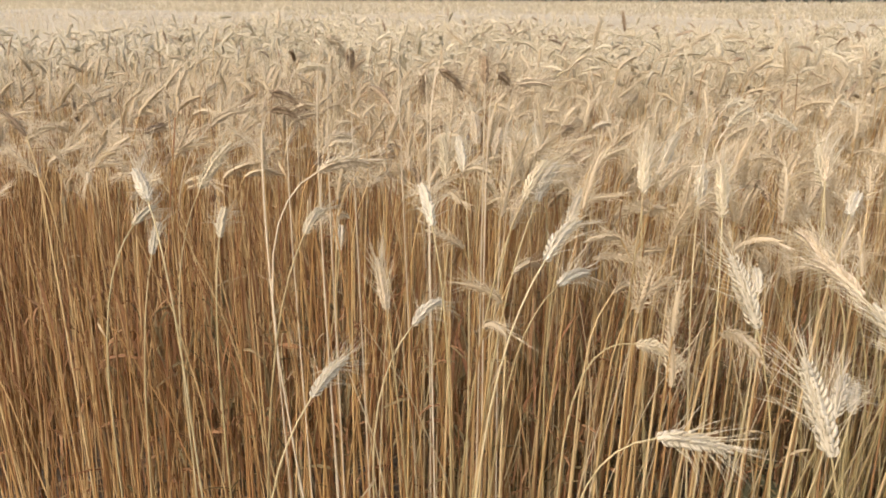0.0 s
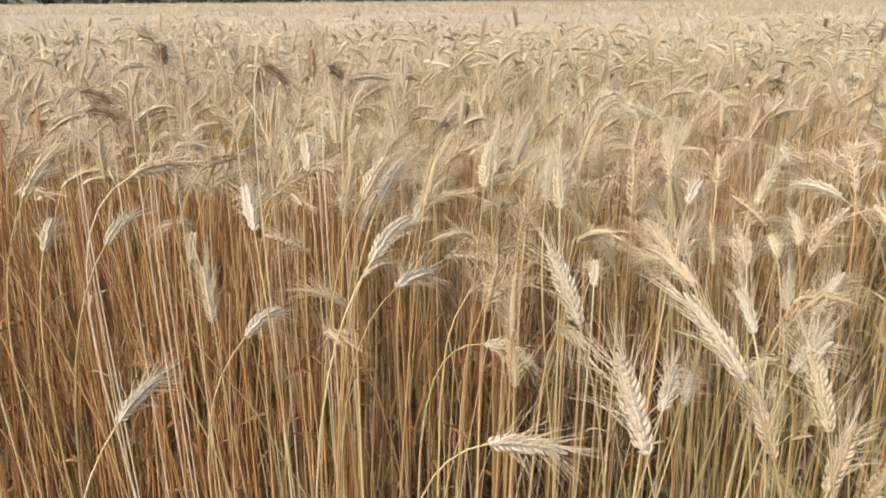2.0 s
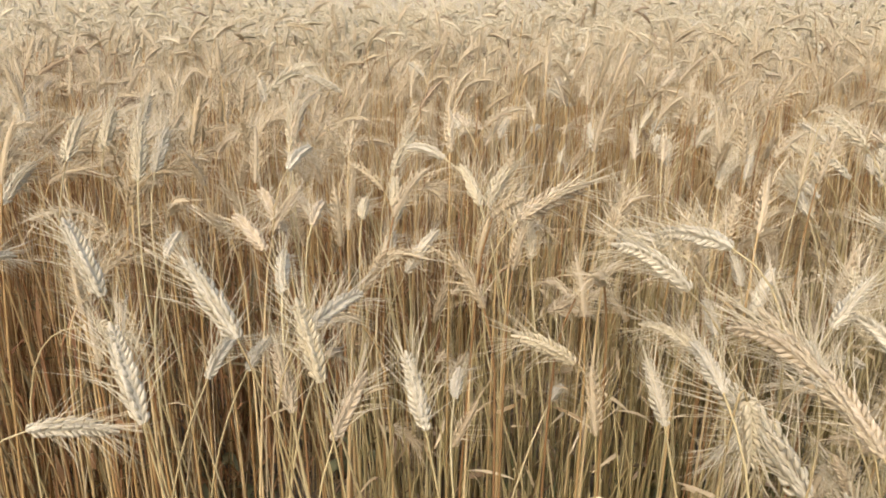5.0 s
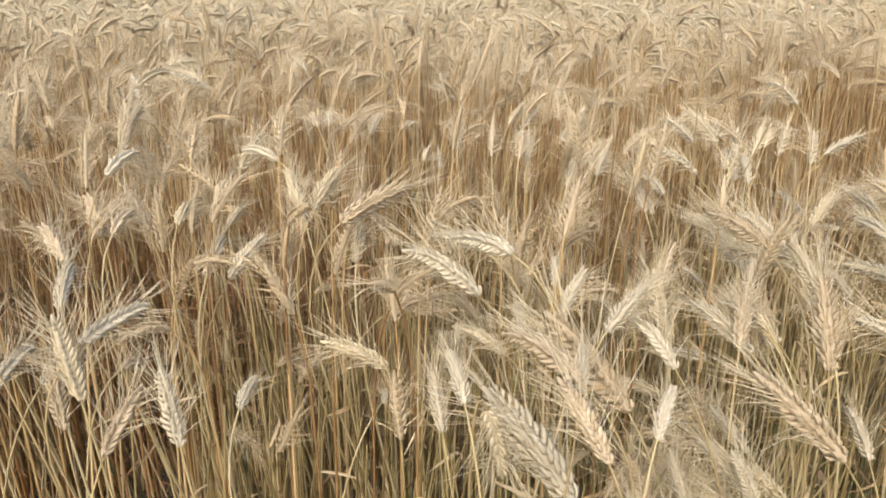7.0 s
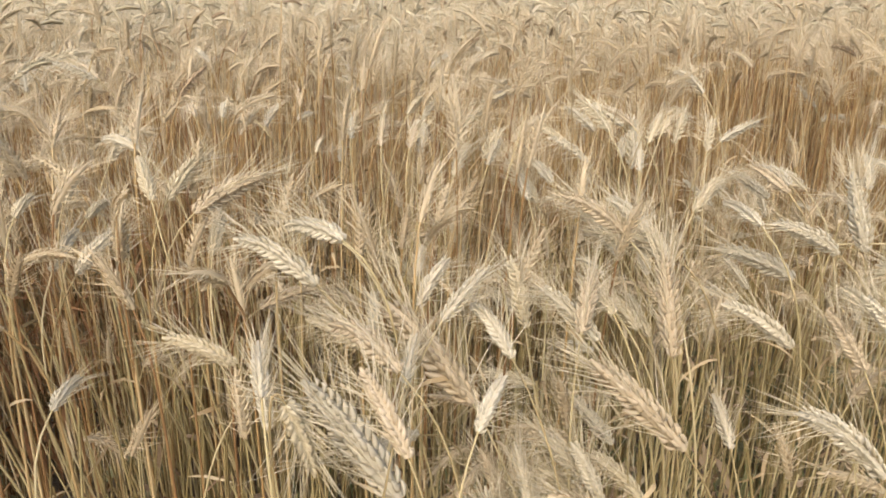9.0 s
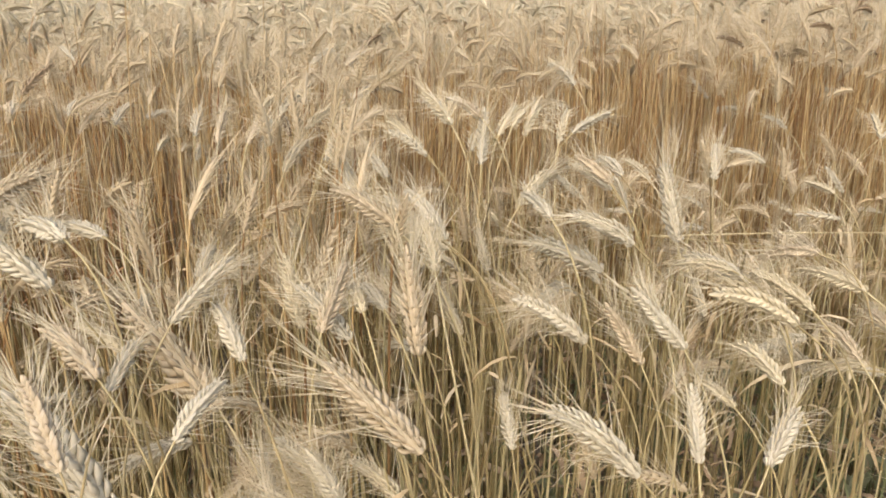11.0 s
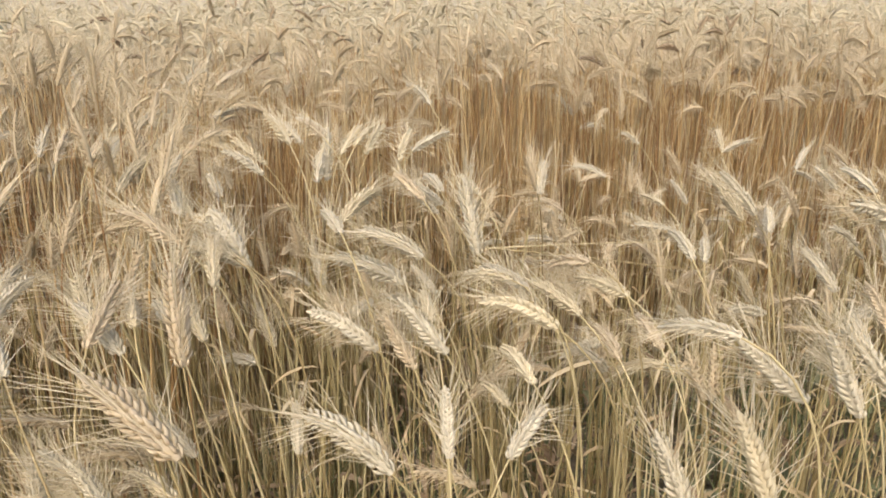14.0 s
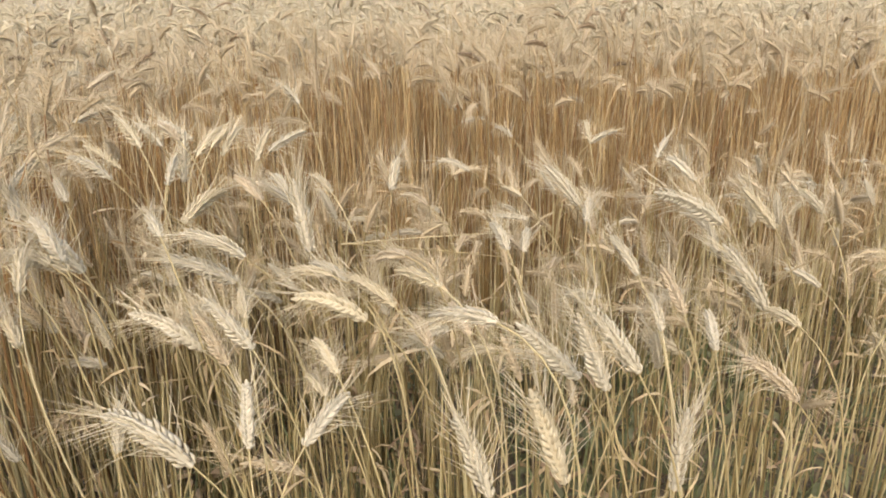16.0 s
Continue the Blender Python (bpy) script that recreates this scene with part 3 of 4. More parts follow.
def ripe_plant(root, neck, way, dark=False, tone=None):
    """One plant: its root on the ground, the neck where its ear begins, and the way from there to the ear's tip."""
    neck, way = np.array(neck), np.array(way)
    root = np.array([*root, 0.0])
    long = float(np.linalg.norm(way))
    high = neck[2]
    slim = high > 1.0 and long < 0.085
    reach = 0.06 if slim else min(0.42 * high, 0.22)
    c1 = root * 0.62 + neck * 0.38
    c1[2] = 0.45 * high
    c2 = neck - (way / long + np.array([0, 0, 0.35])) * reach * 0.8
    t = (KNOTS[:11])[:, None]
    stem = root * (1 - t) ** 3 + 3 * c1 * t * (1 - t) ** 2 + 3 * c2 * t * t * (1 - t) + neck * t ** 3
    s = (KNOTS[11:] - 1)[:, None]
    arch = rng.uniform(0.25, 0.6) if way[2] < 0.6 * long else rng.uniform(0.05, 0.3)
    ear = neck + way * s + np.array([0, 0, arch * long]) * s * (1 - s)
    place = np.concatenate([stem, ear])
    ahead = unit(np.gradient(place, KNOTS, axis=0))
    flat = np.array([-way[1], way[0], 0.0]) + np.array([0.003, 0.001, 0])
    across = unit(flat - ahead * (ahead @ flat)[:, None])
    plants = (place[None] - root, ahead[None], across[None], np.array([long]))
    roll = np.array([rng.uniform(-0.7, 0.7) + (math.pi / 2 if rng.random() < 0.4 else 0)])
    fat = np.array([1, *[min(1.8, max(0.7, long / 0.092))] * 2])
    droop = way[2] / long
    pose_word = "upright" if droop > 0.75 else "leaning" if droop > 0.2 else "level" if droop > -0.25 else "drooping"
    if tone is None:
        tone = int(np.searchsorted((0.5, 0.8), rng.random()))
    words = "grey-brown weathered" if dark else ("bleached cream", "pale golden", "tan")[tone]
    holder = tagged(new("wheat_plant"), f"ripe straw-yellow wheat plant with a {pose_word} {words} bearded ear", "wheat plant", "wheat plants along the field's edge")
    holder.location = root
    part("stem", many("stem", HERO_STEM[0] * (np.array([1, 0.72, 0.72]) if slim else 1), HERO_STEM[1], plants, roll, STEM_PALE if high > 1.0 else STEM_ONE), holder)
    if rng.random() < 0.25:
        k = int(rng.integers(3, 6))
        one = lambda v: np.array([v])
        v, f = ribbon(place[k][None] - root, one(rng.uniform(0, 6.28)), one(rng.uniform(0.06, 0.12)), one(rng.uniform(0.003, 0.006)), one(rng.uniform(0.5, 1.3)), one(rng.uniform(1.2, 2.8)), one(rng.normal(0, 1.4)))
        part("leaf", mesh("leaf", v, f, LEAF), holder, "withered curling blade")
    deep = (root[0] - EDGE[0]) * INTO[0] + (root[1] - EDGE[1]) * INTO[1] > 0.75
    grain, bristle = (HERO_EAR_SMALL, HERO_AWN_SMALL) if deep else (HERO_EAR, HERO_AWN)
    head = part("ear", many("ear", grain[0] * fat, grain[1], plants, roll, EAR_DARK if dark else (EAR_PALE, EAR, EAR_TAN)[tone]), holder)
    part("beard", many("beard", bristle[0] * fat, bristle[1], plants, roll, EAR_DARK if dark else AWN), head)
    return holder


ripe_plant((0.988, 0.526), (1.114, 0.466, 0.849), (0.038, 0.062, 0.020))
ripe_plant((1.122, 0.587), (1.092, 0.601, 0.960), (-0.052, 0.092, -0.012), tone=0)
ripe_plant((1.165, 0.432), (1.107, 0.460, 0.868), (-0.050, 0.098, 0.015))
ripe_plant((1.047, 0.366), (1.076, 0.352, 0.852), (-0.022, 0.071, 0.059), tone=2)
ripe_plant((1.054, 0.584), (1.180, 0.523, 0.881), (0.066, 0.013, 0.054))
ripe_plant((1.187, 0.383), (1.163, 0.393, 0.826), (0.060, 0.055, 0.019))
ripe_plant((1.393, 0.433), (1.322, 0.462, 0.867), (0.049, 0.054, 0.055))
ripe_plant((1.007, 0.427), (0.969, 0.442, 0.884), (0.010, 0.074, 0.018), tone=0)
ripe_plant((0.003, 0.932), (0.143, 0.929, 0.948), (0.062, 0.058, 0.041), tone=0)
ripe_plant((0.039, 1.020), (0.179, 1.016, 0.874), (0.064, 0.060, -0.006), tone=0)
ripe_plant((-0.040, 1.005), (-0.088, 1.006, 0.838), (-0.017, 0.051, 0.073))
ripe_plant((-0.125, 1.024), (-0.048, 1.022, 0.804), (0.053, 0.066, 0.011), tone=0)
ripe_plant((-0.270, 0.852), (-0.181, 0.850, 0.778), (0.049, 0.051, 0.036), tone=0)
ripe_plant((0.175, 1.039), (0.315, 1.036, 0.762), (0.083, -0.016, -0.039), tone=1)
ripe_plant((0.143, 0.801), (0.283, 0.798, 0.746), (0.105, -0.010, -0.019), tone=0)
ripe_plant((-0.335, 0.952), (-0.195, 0.948, 0.982), (0.020, 0.069, 0.014))
ripe_plant((-0.471, 1.147), (-0.495, 1.148, 0.974), (-0.051, 0.079, 0.037))
ripe_plant((0.020, 1.002), (-0.016, 1.003, 0.976), (-0.021, 0.079, 0.042), tone=0)
ripe_plant((0.021, 1.172), (0.161, 1.169, 0.967), (0.048, 0.066, 0.050))
ripe_plant((-0.578, 1.334), (-0.470, 1.332, 0.947), (0.065, 0.030, 0.087))
ripe_plant((-0.697, 1.220), (-0.557, 1.217, 0.910), (0.020, 0.069, 0.014))
ripe_plant((-0.465, 1.253), (-0.417, 1.252, 0.874), (-0.006, 0.077, 0.035))
ripe_plant((0.795, 1.179), (0.655, 1.182, 0.996), (0.036, 0.078, 0.041))
ripe_plant((0.512, 1.158), (0.434, 1.159, 0.959), (0.027, 0.074, 0.059))
ripe_plant((0.051, 1.283), (0.038, 1.283, 0.990), (-0.011, 0.082, 0.051))
ripe_plant((0.225, 1.474), (0.178, 1.475, 0.960), (-0.007, 0.074, 0.063))
ripe_plant((0.051, 1.485), (0.109, 1.483, 0.977), (0.021, 0.079, 0.044))
# tall thin plants at the front of the stand, small hooked heads above the rest
ripe_plant((-0.207, 1.120), (-0.183, 1.160, 1.236), (0.027, 0.010, -0.014), tone=2)
ripe_plant((-0.201, 1.160), (-0.175, 1.200, 1.216), (0.018, 0.007, -0.015), tone=2)
ripe_plant((-0.138, 1.100), (-0.145, 1.140, 1.218), (0.001, 0.008, -0.031), dark=True)
ripe_plant((-0.298, 1.130), (-0.281, 1.170, 1.150), (0.046, 0.015, -0.024), dark=True)
ripe_plant((-0.308, 1.180), (-0.296, 1.220, 1.112), (0.048, 0.015, -0.017), dark=True)
ripe_plant((-0.015, 1.090), (-0.005, 1.130, 1.187), (0.039, 0.015, -0.036), dark=True)
ripe_plant((0.060, 1.110), (0.067, 1.150, 1.166), (0.000, 0.014, 0.045), dark=True)
ripe_plant((0.073, 1.140), (0.090, 1.180, 1.177), (0.022, 0.010, -0.022), dark=True)
ripe_plant((0.105, 1.160), (0.124, 1.200, 1.158), (0.064, 0.020, -0.008), tone=2)
ripe_plant((-0.287, 1.260), (-0.263, 1.300, 1.170), (0.057, 0.017, 0.001), tone=1)
ripe_plant((-0.230, 1.040), (-0.194, 1.080, 1.040), (0.085, 0.025, 0.004), tone=2)
ripe_plant((-0.217, 1.200), (-0.198, 1.240, 1.063), (0.045, 0.014, -0.007), tone=2)
ripe_plant((-0.027, 1.260), (-0.032, 1.300, 1.164), (-0.008, 0.013, -0.041), dark=True)
ripe_plant((-0.051, 1.240), (-0.075, 1.280, 1.204), (0.007, 0.008, -0.029), tone=1)
ripe_plant((0.706, 1.055), (0.633, 1.057, 0.974), (0.050, 0.068, 0.015))
ripe_plant((-0.360, 1.425), (-0.221, 1.422, 0.786), (-0.005, 0.075, 0.031))
ripe_plant((0.784, 0.886), (0.644, 0.889, 0.938), (0.030, 0.066, 0.007))
ripe_plant((-0.690, 1.338), (-0.585, 1.336, 0.809), (-0.004, 0.078, 0.043))
ripe_plant((-0.352, 1.452), (-0.350, 1.452, 0.574), (0.014, 0.036, -0.076))
ripe_plant((0.655, 0.640), (0.532, 0.668, 0.897), (-0.050, 0.066, 0.078), tone=0)
ripe_plant((0.530, 0.640), (0.429, 0.660, 0.818), (-0.024, 0.054, 0.100), tone=0)
ripe_plant((1.031, 0.903), (0.901, 0.924, 0.932), (-0.009, 0.073, 0.049), tone=1)
ripe_plant((1.041, 0.933), (0.923, 0.953, 0.921), (0.068, 0.049, 0.054), tone=1)
ripe_plant((1.079, 0.876), (0.955, 0.897, 0.915), (0.120, -0.002, 0.047), tone=2)
ripe_plant((1.029, 1.047), (0.891, 1.070, 0.971), (-0.054, 0.063, 0.003))
ripe_plant((0.952, 1.203), (0.841, 1.221, 0.916), (0.062, 0.051, 0.057))
ripe_plant((1.111, 0.710), (0.973, 0.733, 0.754), (-0.089, 0.031, 0.043), tone=1)
ripe_plant((0.851, 0.846), (0.989, 0.823, 0.635), (0.050, 0.051, -0.014))
ripe_plant((1.006, 0.955), (1.039, 0.949, 0.723), (0.103, -0.008, 0.023))
ripe_plant((0.879, 0.632), (0.769, 0.650, 0.789), (0.030, 0.061, 0.001), tone=0)
ripe_plant((0.843, 0.531), (0.705, 0.554, 0.823), (-0.010, 0.042, 0.076))
ripe_plant((0.682, 0.622), (0.612, 0.634, 0.849), (-0.017, 0.037, 0.090))
ripe_plant((0.749, 0.680), (0.611, 0.703, 0.879), (0.078, 0.055, 0.011))
ripe_plant((0.701, 0.617), (0.622, 0.630, 0.775), (0.050, 0.040, 0.061))
ripe_plant((0.672, 0.657), (0.582, 0.672, 0.792), (-0.009, 0.054, 0.067))
ripe_plant((0.355, 0.793), (0.493, 0.770, 0.795), (0.046, 0.067, 0.025))
ripe_plant((0.408, 0.831), (0.540, 0.810, 0.776), (0.040, 0.062, 0.009))
ripe_plant((0.461, 0.782), (0.389, 0.794, 0.909), (-0.034, 0.040, 0.090))
ripe_plant((0.669, 0.743), (0.588, 0.756, 0.903), (0.013, 0.073, 0.025))
ripe_plant((0.812, 0.945), (0.756, 0.954, 0.833), (0.039, 0.072, 0.035))
ripe_plant((0.768, 0.940), (0.788, 0.937, 0.831), (0.069, 0.042, 0.050))
ripe_plant((0.781, 0.941), (0.725, 0.950, 0.920), (0.022, 0.065, 0.010))
ripe_plant((0.865, 0.980), (0.783, 0.993, 0.920), (0.025, 0.071, 0.026))
ripe_plant((-0.102, 1.317), (0.008, 1.299, 0.972), (-0.010, 0.034, 0.083))
ripe_plant((-0.005, 1.148), (0.133, 1.125, 0.982), (0.049, 0.051, 0.053))
ripe_plant((0.005, 1.568), (0.076, 1.556, 0.986), (-0.007, 0.086, 0.054))
ripe_plant((0.440, 1.021), (0.422, 1.024, 0.982), (0.011, 0.059, 0.072))
ripe_plant((0.252, 1.112), (0.321, 1.100, 0.999), (0.022, 0.076, 0.054))
ripe_plant((0.429, 0.938), (0.451, 0.934, 0.897), (0.021, 0.066, 0.011))
ripe_plant((1.090, 0.864), (0.971, 0.884, 0.853), (0.028, 0.075, 0.037))
ripe_plant((0.697, 1.172), (0.654, 1.179, 0.985), (0.013, 0.072, 0.064))
ripe_plant((1.194, 0.579), (1.065, 0.632, 0.897), (-0.086, 0.057, 0.050), tone=0)
ripe_plant((1.251, 0.708), (1.122, 0.761, 0.903), (-0.054, 0.075, -0.003), tone=0)
ripe_plant((1.111, 0.486), (0.983, 0.538, 0.780), (0.006, 0.061, 0.059))
ripe_plant((1.225, 0.381), (1.095, 0.434, 0.735), (-0.080, 0.084, 0.117), tone=0)
ripe_plant((1.192, 0.639), (1.141, 0.660, 0.808), (0.024, 0.068, 0.019))
ripe_plant((1.143, 0.700), (1.209, 0.673, 0.823), (0.068, 0.046, 0.043), tone=0)
ripe_plant((1.459, 0.544), (1.329, 0.596, 0.805), (-0.005, 0.042, 0.092))
ripe_plant((1.343, 0.458), (1.213, 0.510, 0.772), (-0.082, 0.084, 0.116), tone=2)
ripe_plant((1.255, 0.620), (1.125, 0.673, 0.778), (-0.058, 0.064, 0.022))
ripe_plant((0.509, 0.825), (0.639, 0.773, 0.800), (0.026, 0.047, -0.029))
ripe_plant((0.783, 1.078), (0.675, 1.122, 0.856), (-0.031, 0.090, 0.044))
ripe_plant((1.272, 0.704), (1.226, 0.723, 0.842), (0.033, 0.064, 0.018))
ripe_plant((1.589, 1.102), (1.525, 1.128, 0.882), (0.072, 0.058, 0.040))
ripe_plant((1.445, 1.164), (1.408, 1.179, 0.891), (0.041, 0.074, 0.046))
ripe_plant((1.212, 1.495), (1.138, 1.525, 0.913), (-0.063, 0.073, 0.016))
ripe_plant((1.943, 0.986), (1.813, 1.039, 0.945), (-0.031, 0.073, 0.026))
ripe_plant((1.513, 1.259), (1.520, 1.256, 0.912), (0.090, 0.024, 0.033))
ripe_plant((1.793, 0.914), (1.663, 0.967, 0.901), (-0.069, 0.047, 0.044))
ripe_plant((2.076, 0.912), (1.946, 0.964, 0.898), (0.061, 0.064, 0.052))
ripe_plant((1.518, 0.300), (1.388, 0.352, 0.769), (-0.083, 0.076, 0.092), tone=2)
ripe_plant((1.546, 0.474), (1.416, 0.527, 0.844), (-0.007, 0.074, 0.002))
ripe_plant((1.543, 0.362), (1.413, 0.414, 0.844), (0.007, 0.048, 0.112), tone=2)
ripe_plant((1.578, 0.515), (1.448, 0.568, 0.931), (-0.070, 0.048, 0.044))
ripe_plant((1.643, 0.517), (1.513, 0.570, 0.900), (-0.041, 0.065, -0.008))
ripe_plant((0.988, 0.432), (0.988, 0.432, 0.880), (0.024, 0.005, -0.101))
ripe_plant((1.664, 0.361), (1.537, 0.420, 0.676), (0.021, 0.066, 0.040), tone=0)
ripe_plant((1.726, 0.210), (1.599, 0.268, 0.729), (-0.084, 0.067, 0.064), tone=0)
ripe_plant((1.800, 0.412), (1.673, 0.471, 0.767), (-0.083, 0.062, 0.054), tone=0)
ripe_plant((1.886, 0.501), (1.759, 0.560, 0.817), (-0.102, 0.064, 0.039))
ripe_plant((1.885, 0.438), (1.758, 0.497, 0.882), (-0.080, 0.053, 0.038))
ripe_plant((1.781, 0.481), (1.654, 0.540, 0.921), (-0.002, 0.077, 0.011))
ripe_plant((2.006, 0.485), (1.879, 0.543, 0.849), (-0.000, 0.052, 0.116))
ripe_plant((2.274, 0.688), (2.147, 0.746, 0.856), (0.056, 0.065, 0.050))
ripe_plant((1.985, 0.360), (1.858, 0.418, 0.857), (-0.053, 0.056, -0.006))
ripe_plant((1.597, 0.440), (1.470, 0.498, 0.896), (0.019, 0.078, 0.034))
ripe_plant((1.979, 0.615), (1.851, 0.673, 0.906), (-0.023, 0.074, 0.032))
ripe_plant((1.991, 1.076), (1.863, 1.135, 0.919), (-0.066, 0.050, 0.046))
ripe_plant((1.860, 0.994), (1.806, 1.019, 0.860), (0.023, 0.038, 0.107))
ripe_plant((1.366, 0.409), (1.239, 0.468, 0.850), (-0.015, 0.083, 0.030))
ripe_plant((1.501, 0.416), (1.373, 0.474, 0.874), (0.008, 0.070, 0.005))
ripe_plant((1.727, 0.202), (1.717, 0.207, 0.747), (0.084, 0.039, 0.025), tone=0)
ripe_plant((1.789, 0.187), (1.662, 0.248, 0.740), (0.020, 0.047, 0.069), tone=0)
ripe_plant((1.927, 0.270), (1.801, 0.331, 0.717), (-0.002, 0.072, -0.001))
ripe_plant((1.807, 0.311), (1.681, 0.372, 0.787), (-0.021, 0.056, 0.065))
ripe_plant((2.003, 0.347), (1.886, 0.424, 0.837), (-0.026, 0.091, 0.005))
ripe_plant((2.035, 0.260), (1.918, 0.338, 0.823), (-0.047, 0.067, 0.037))
ripe_plant((2.103, 0.243), (1.987, 0.321, 0.843), (-0.036, 0.082, 0.006))
ripe_plant((1.975, 0.235), (1.858, 0.312, 0.829), (-0.084, 0.068, 0.026))
ripe_plant((2.078, 0.300), (1.961, 0.377, 0.878), (-0.023, 0.076, -0.036))
ripe_plant((2.138, -0.011), (2.021, 0.067, 0.808), (-0.053, 0.067, 0.068))
ripe_plant((2.010, -0.007), (1.893, 0.070, 0.921), (-0.045, 0.073, -0.011))
ripe_plant((2.134, -0.102), (2.018, -0.025, 0.865), (-0.036, 0.057, 0.071), tone=0)
ripe_plant((2.101, -0.088), (1.984, -0.011, 0.847), (-0.010, 0.045, 0.084), tone=0)
ripe_plant((2.046, 0.043), (1.930, 0.120, 0.633), (-0.018, 0.062, 0.110), tone=0)
ripe_plant((2.121, 0.011), (2.021, 0.077, 0.642), (-0.014, 0.066, 0.122), tone=1)
ripe_plant((2.145, -0.084), (2.086, -0.045, 0.687), (0.036, 0.022, 0.098), tone=0)
ripe_plant((2.392, -0.150), (2.275, -0.073, 0.760), (-0.051, 0.058, 0.052), tone=2)
ripe_plant((2.440, 0.315), (2.324, 0.392, 0.890), (-0.039, 0.057, 0.068))
ripe_plant((2.413, 0.265), (2.297, 0.342, 0.878), (0.054, 0.050, 0.018))
ripe_plant((2.253, 0.295), (2.168, 0.351, 0.848), (0.050, 0.050, 0.014))
ripe_plant((2.235, 0.254), (2.118, 0.331, 0.869), (0.019, 0.073, 0.019))
ripe_plant((2.562, 0.111), (2.445, 0.188, 0.892), (-0.086, 0.079, 0.048))
ripe_plant((2.701, 0.273), (2.584, 0.350, 0.903), (-0.001, 0.077, 0.028))
ripe_plant((2.678, 0.085), (2.561, 0.162, 0.868), (-0.035, 0.056, 0.069))
ripe_plant((2.847, 0.095), (2.730, 0.172, 0.860), (0.021, 0.071, 0.024))
ripe_plant((2.510, -0.020), (2.393, 0.057, 0.805), (-0.037, 0.068, 0.095))
ripe_plant((2.407, 0.045), (2.290, 0.122, 0.798), (0.001, 0.058, 0.064))
ripe_plant((2.396, -0.023), (2.280, 0.055, 0.772), (0.048, 0.059, 0.028))
ripe_plant((2.503, -0.078), (2.387, -0.001, 0.804), (0.011, 0.068, -0.004))
ripe_plant((2.397, 0.130), (2.280, 0.207, 0.833), (0.000, 0.070, 0.047))
ripe_plant((1.737, 0.381), (1.718, 0.393, 0.836), (0.019, 0.071, 0.014))
ripe_plant((1.822, 0.255), (1.705, 0.333, 0.822), (-0.041, 0.057, 0.065))
ripe_plant((1.906, 0.186), (1.789, 0.264, 0.792), (0.001, 0.081, 0.011))
ripe_plant((1.519, 0.611), (1.531, 0.603, 0.888), (-0.025, 0.091, 0.045))
ripe_plant((1.519, 0.606), (1.535, 0.596, 0.877), (-0.076, 0.060, 0.022))
ripe_plant((2.033, 0.650), (1.916, 0.727, 0.897), (0.003, 0.079, 0.008))
ripe_plant((1.755, 1.096), (1.872, 1.019, 0.926), (0.063, 0.048, 0.026))
ripe_plant((1.787, 0.961), (1.728, 0.999, 0.947), (-0.024, 0.091, 0.049))
ripe_plant((3.006, 0.904), (2.921, 0.960, 0.812), (0.041, 0.072, 0.048))
ripe_plant((3.006, 0.904), (2.921, 0.960, 0.812), (0.076, -0.035, 0.034))
ripe_plant((2.851, 1.335), (2.757, 1.397, 0.853), (-0.037, 0.056, 0.067))
ripe_plant((2.719, 1.405), (2.764, 1.376, 0.816), (0.094, -0.010, 0.004))
ripe_plant((3.147, 1.572), (3.031, 1.650, 0.980), (-0.066, 0.064, 0.043))
ripe_plant((2.214, 1.182), (2.155, 1.221, 0.959), (-0.025, 0.090, 0.040))
ripe_plant((3.114, 0.756), (3.033, 0.810, 0.786), (0.088, 0.037, 0.046))
ripe_plant((2.375, 0.056), (2.258, 0.133, 0.775), (0.041, 0.063, 0.029))
ripe_plant((2.107, 0.178), (1.991, 0.255, 0.792), (0.015, 0.075, 0.018))
ripe_plant((2.059, 0.203), (1.942, 0.280, 0.777), (0.012, 0.076, 0.013))
ripe_plant((2.464, 0.306), (2.340, 0.371, 0.837), (0.046, 0.065, 0.037))
ripe_plant((2.598, 0.462), (2.474, 0.527, 0.817), (-0.044, 0.060, 0.085))
ripe_plant((1.430, 0.437), (1.356, 0.476, 0.843), (-0.043, 0.074, 0.046))
ripe_plant((1.469, 0.520), (1.456, 0.527, 0.810), (-0.013, 0.089, 0.022))
ripe_plant((1.630, 0.677), (1.563, 0.712, 0.825), (-0.058, 0.066, 0.082))
ripe_plant((2.084, 0.742), (1.960, 0.806, 0.844), (-0.060, 0.050, 0.044))
ripe_plant((0.204, 1.154), (0.214, 1.154, 0.927), (0.043, 0.076, 0.045))
ripe_plant((0.097, 1.245), (0.126, 1.245, 0.892), (0.037, 0.072, 0.051))
ripe_plant((0.272, 1.430), (0.202, 1.430, 0.978), (-0.010, 0.063, 0.070))
ripe_plant((0.449, 1.228), (0.356, 1.228, 0.987), (0.018, 0.079, 0.055))
ripe_plant((0.473, 1.278), (0.398, 1.278, 0.985), (0.037, 0.028, 0.079))
ripe_plant((0.963, 1.644), (0.823, 1.644, 0.999), (-0.085, 0.014, 0.040))
ripe_plant((0.758, 1.647), (0.663, 1.647, 1.008), (0.087, 0.068, 0.022))
ripe_plant((0.726, 1.859), (0.737, 1.859, 1.022), (0.077, 0.064, 0.001))
ripe_plant((1.225, 1.851), (1.085, 1.851, 1.001), (-0.033, 0.066, 0.030))
ripe_plant((-0.683, 1.648), (-0.543, 1.648, 1.010), (0.085, 0.012, 0.034))
ripe_plant((-0.835, 1.644), (-0.695, 1.644, 0.998), (0.036, 0.066, 0.006), dark=True)
ripe_plant((0.004, 1.764), (-0.130, 1.764, 1.045), (-0.055, 0.075, 0.032), dark=True)
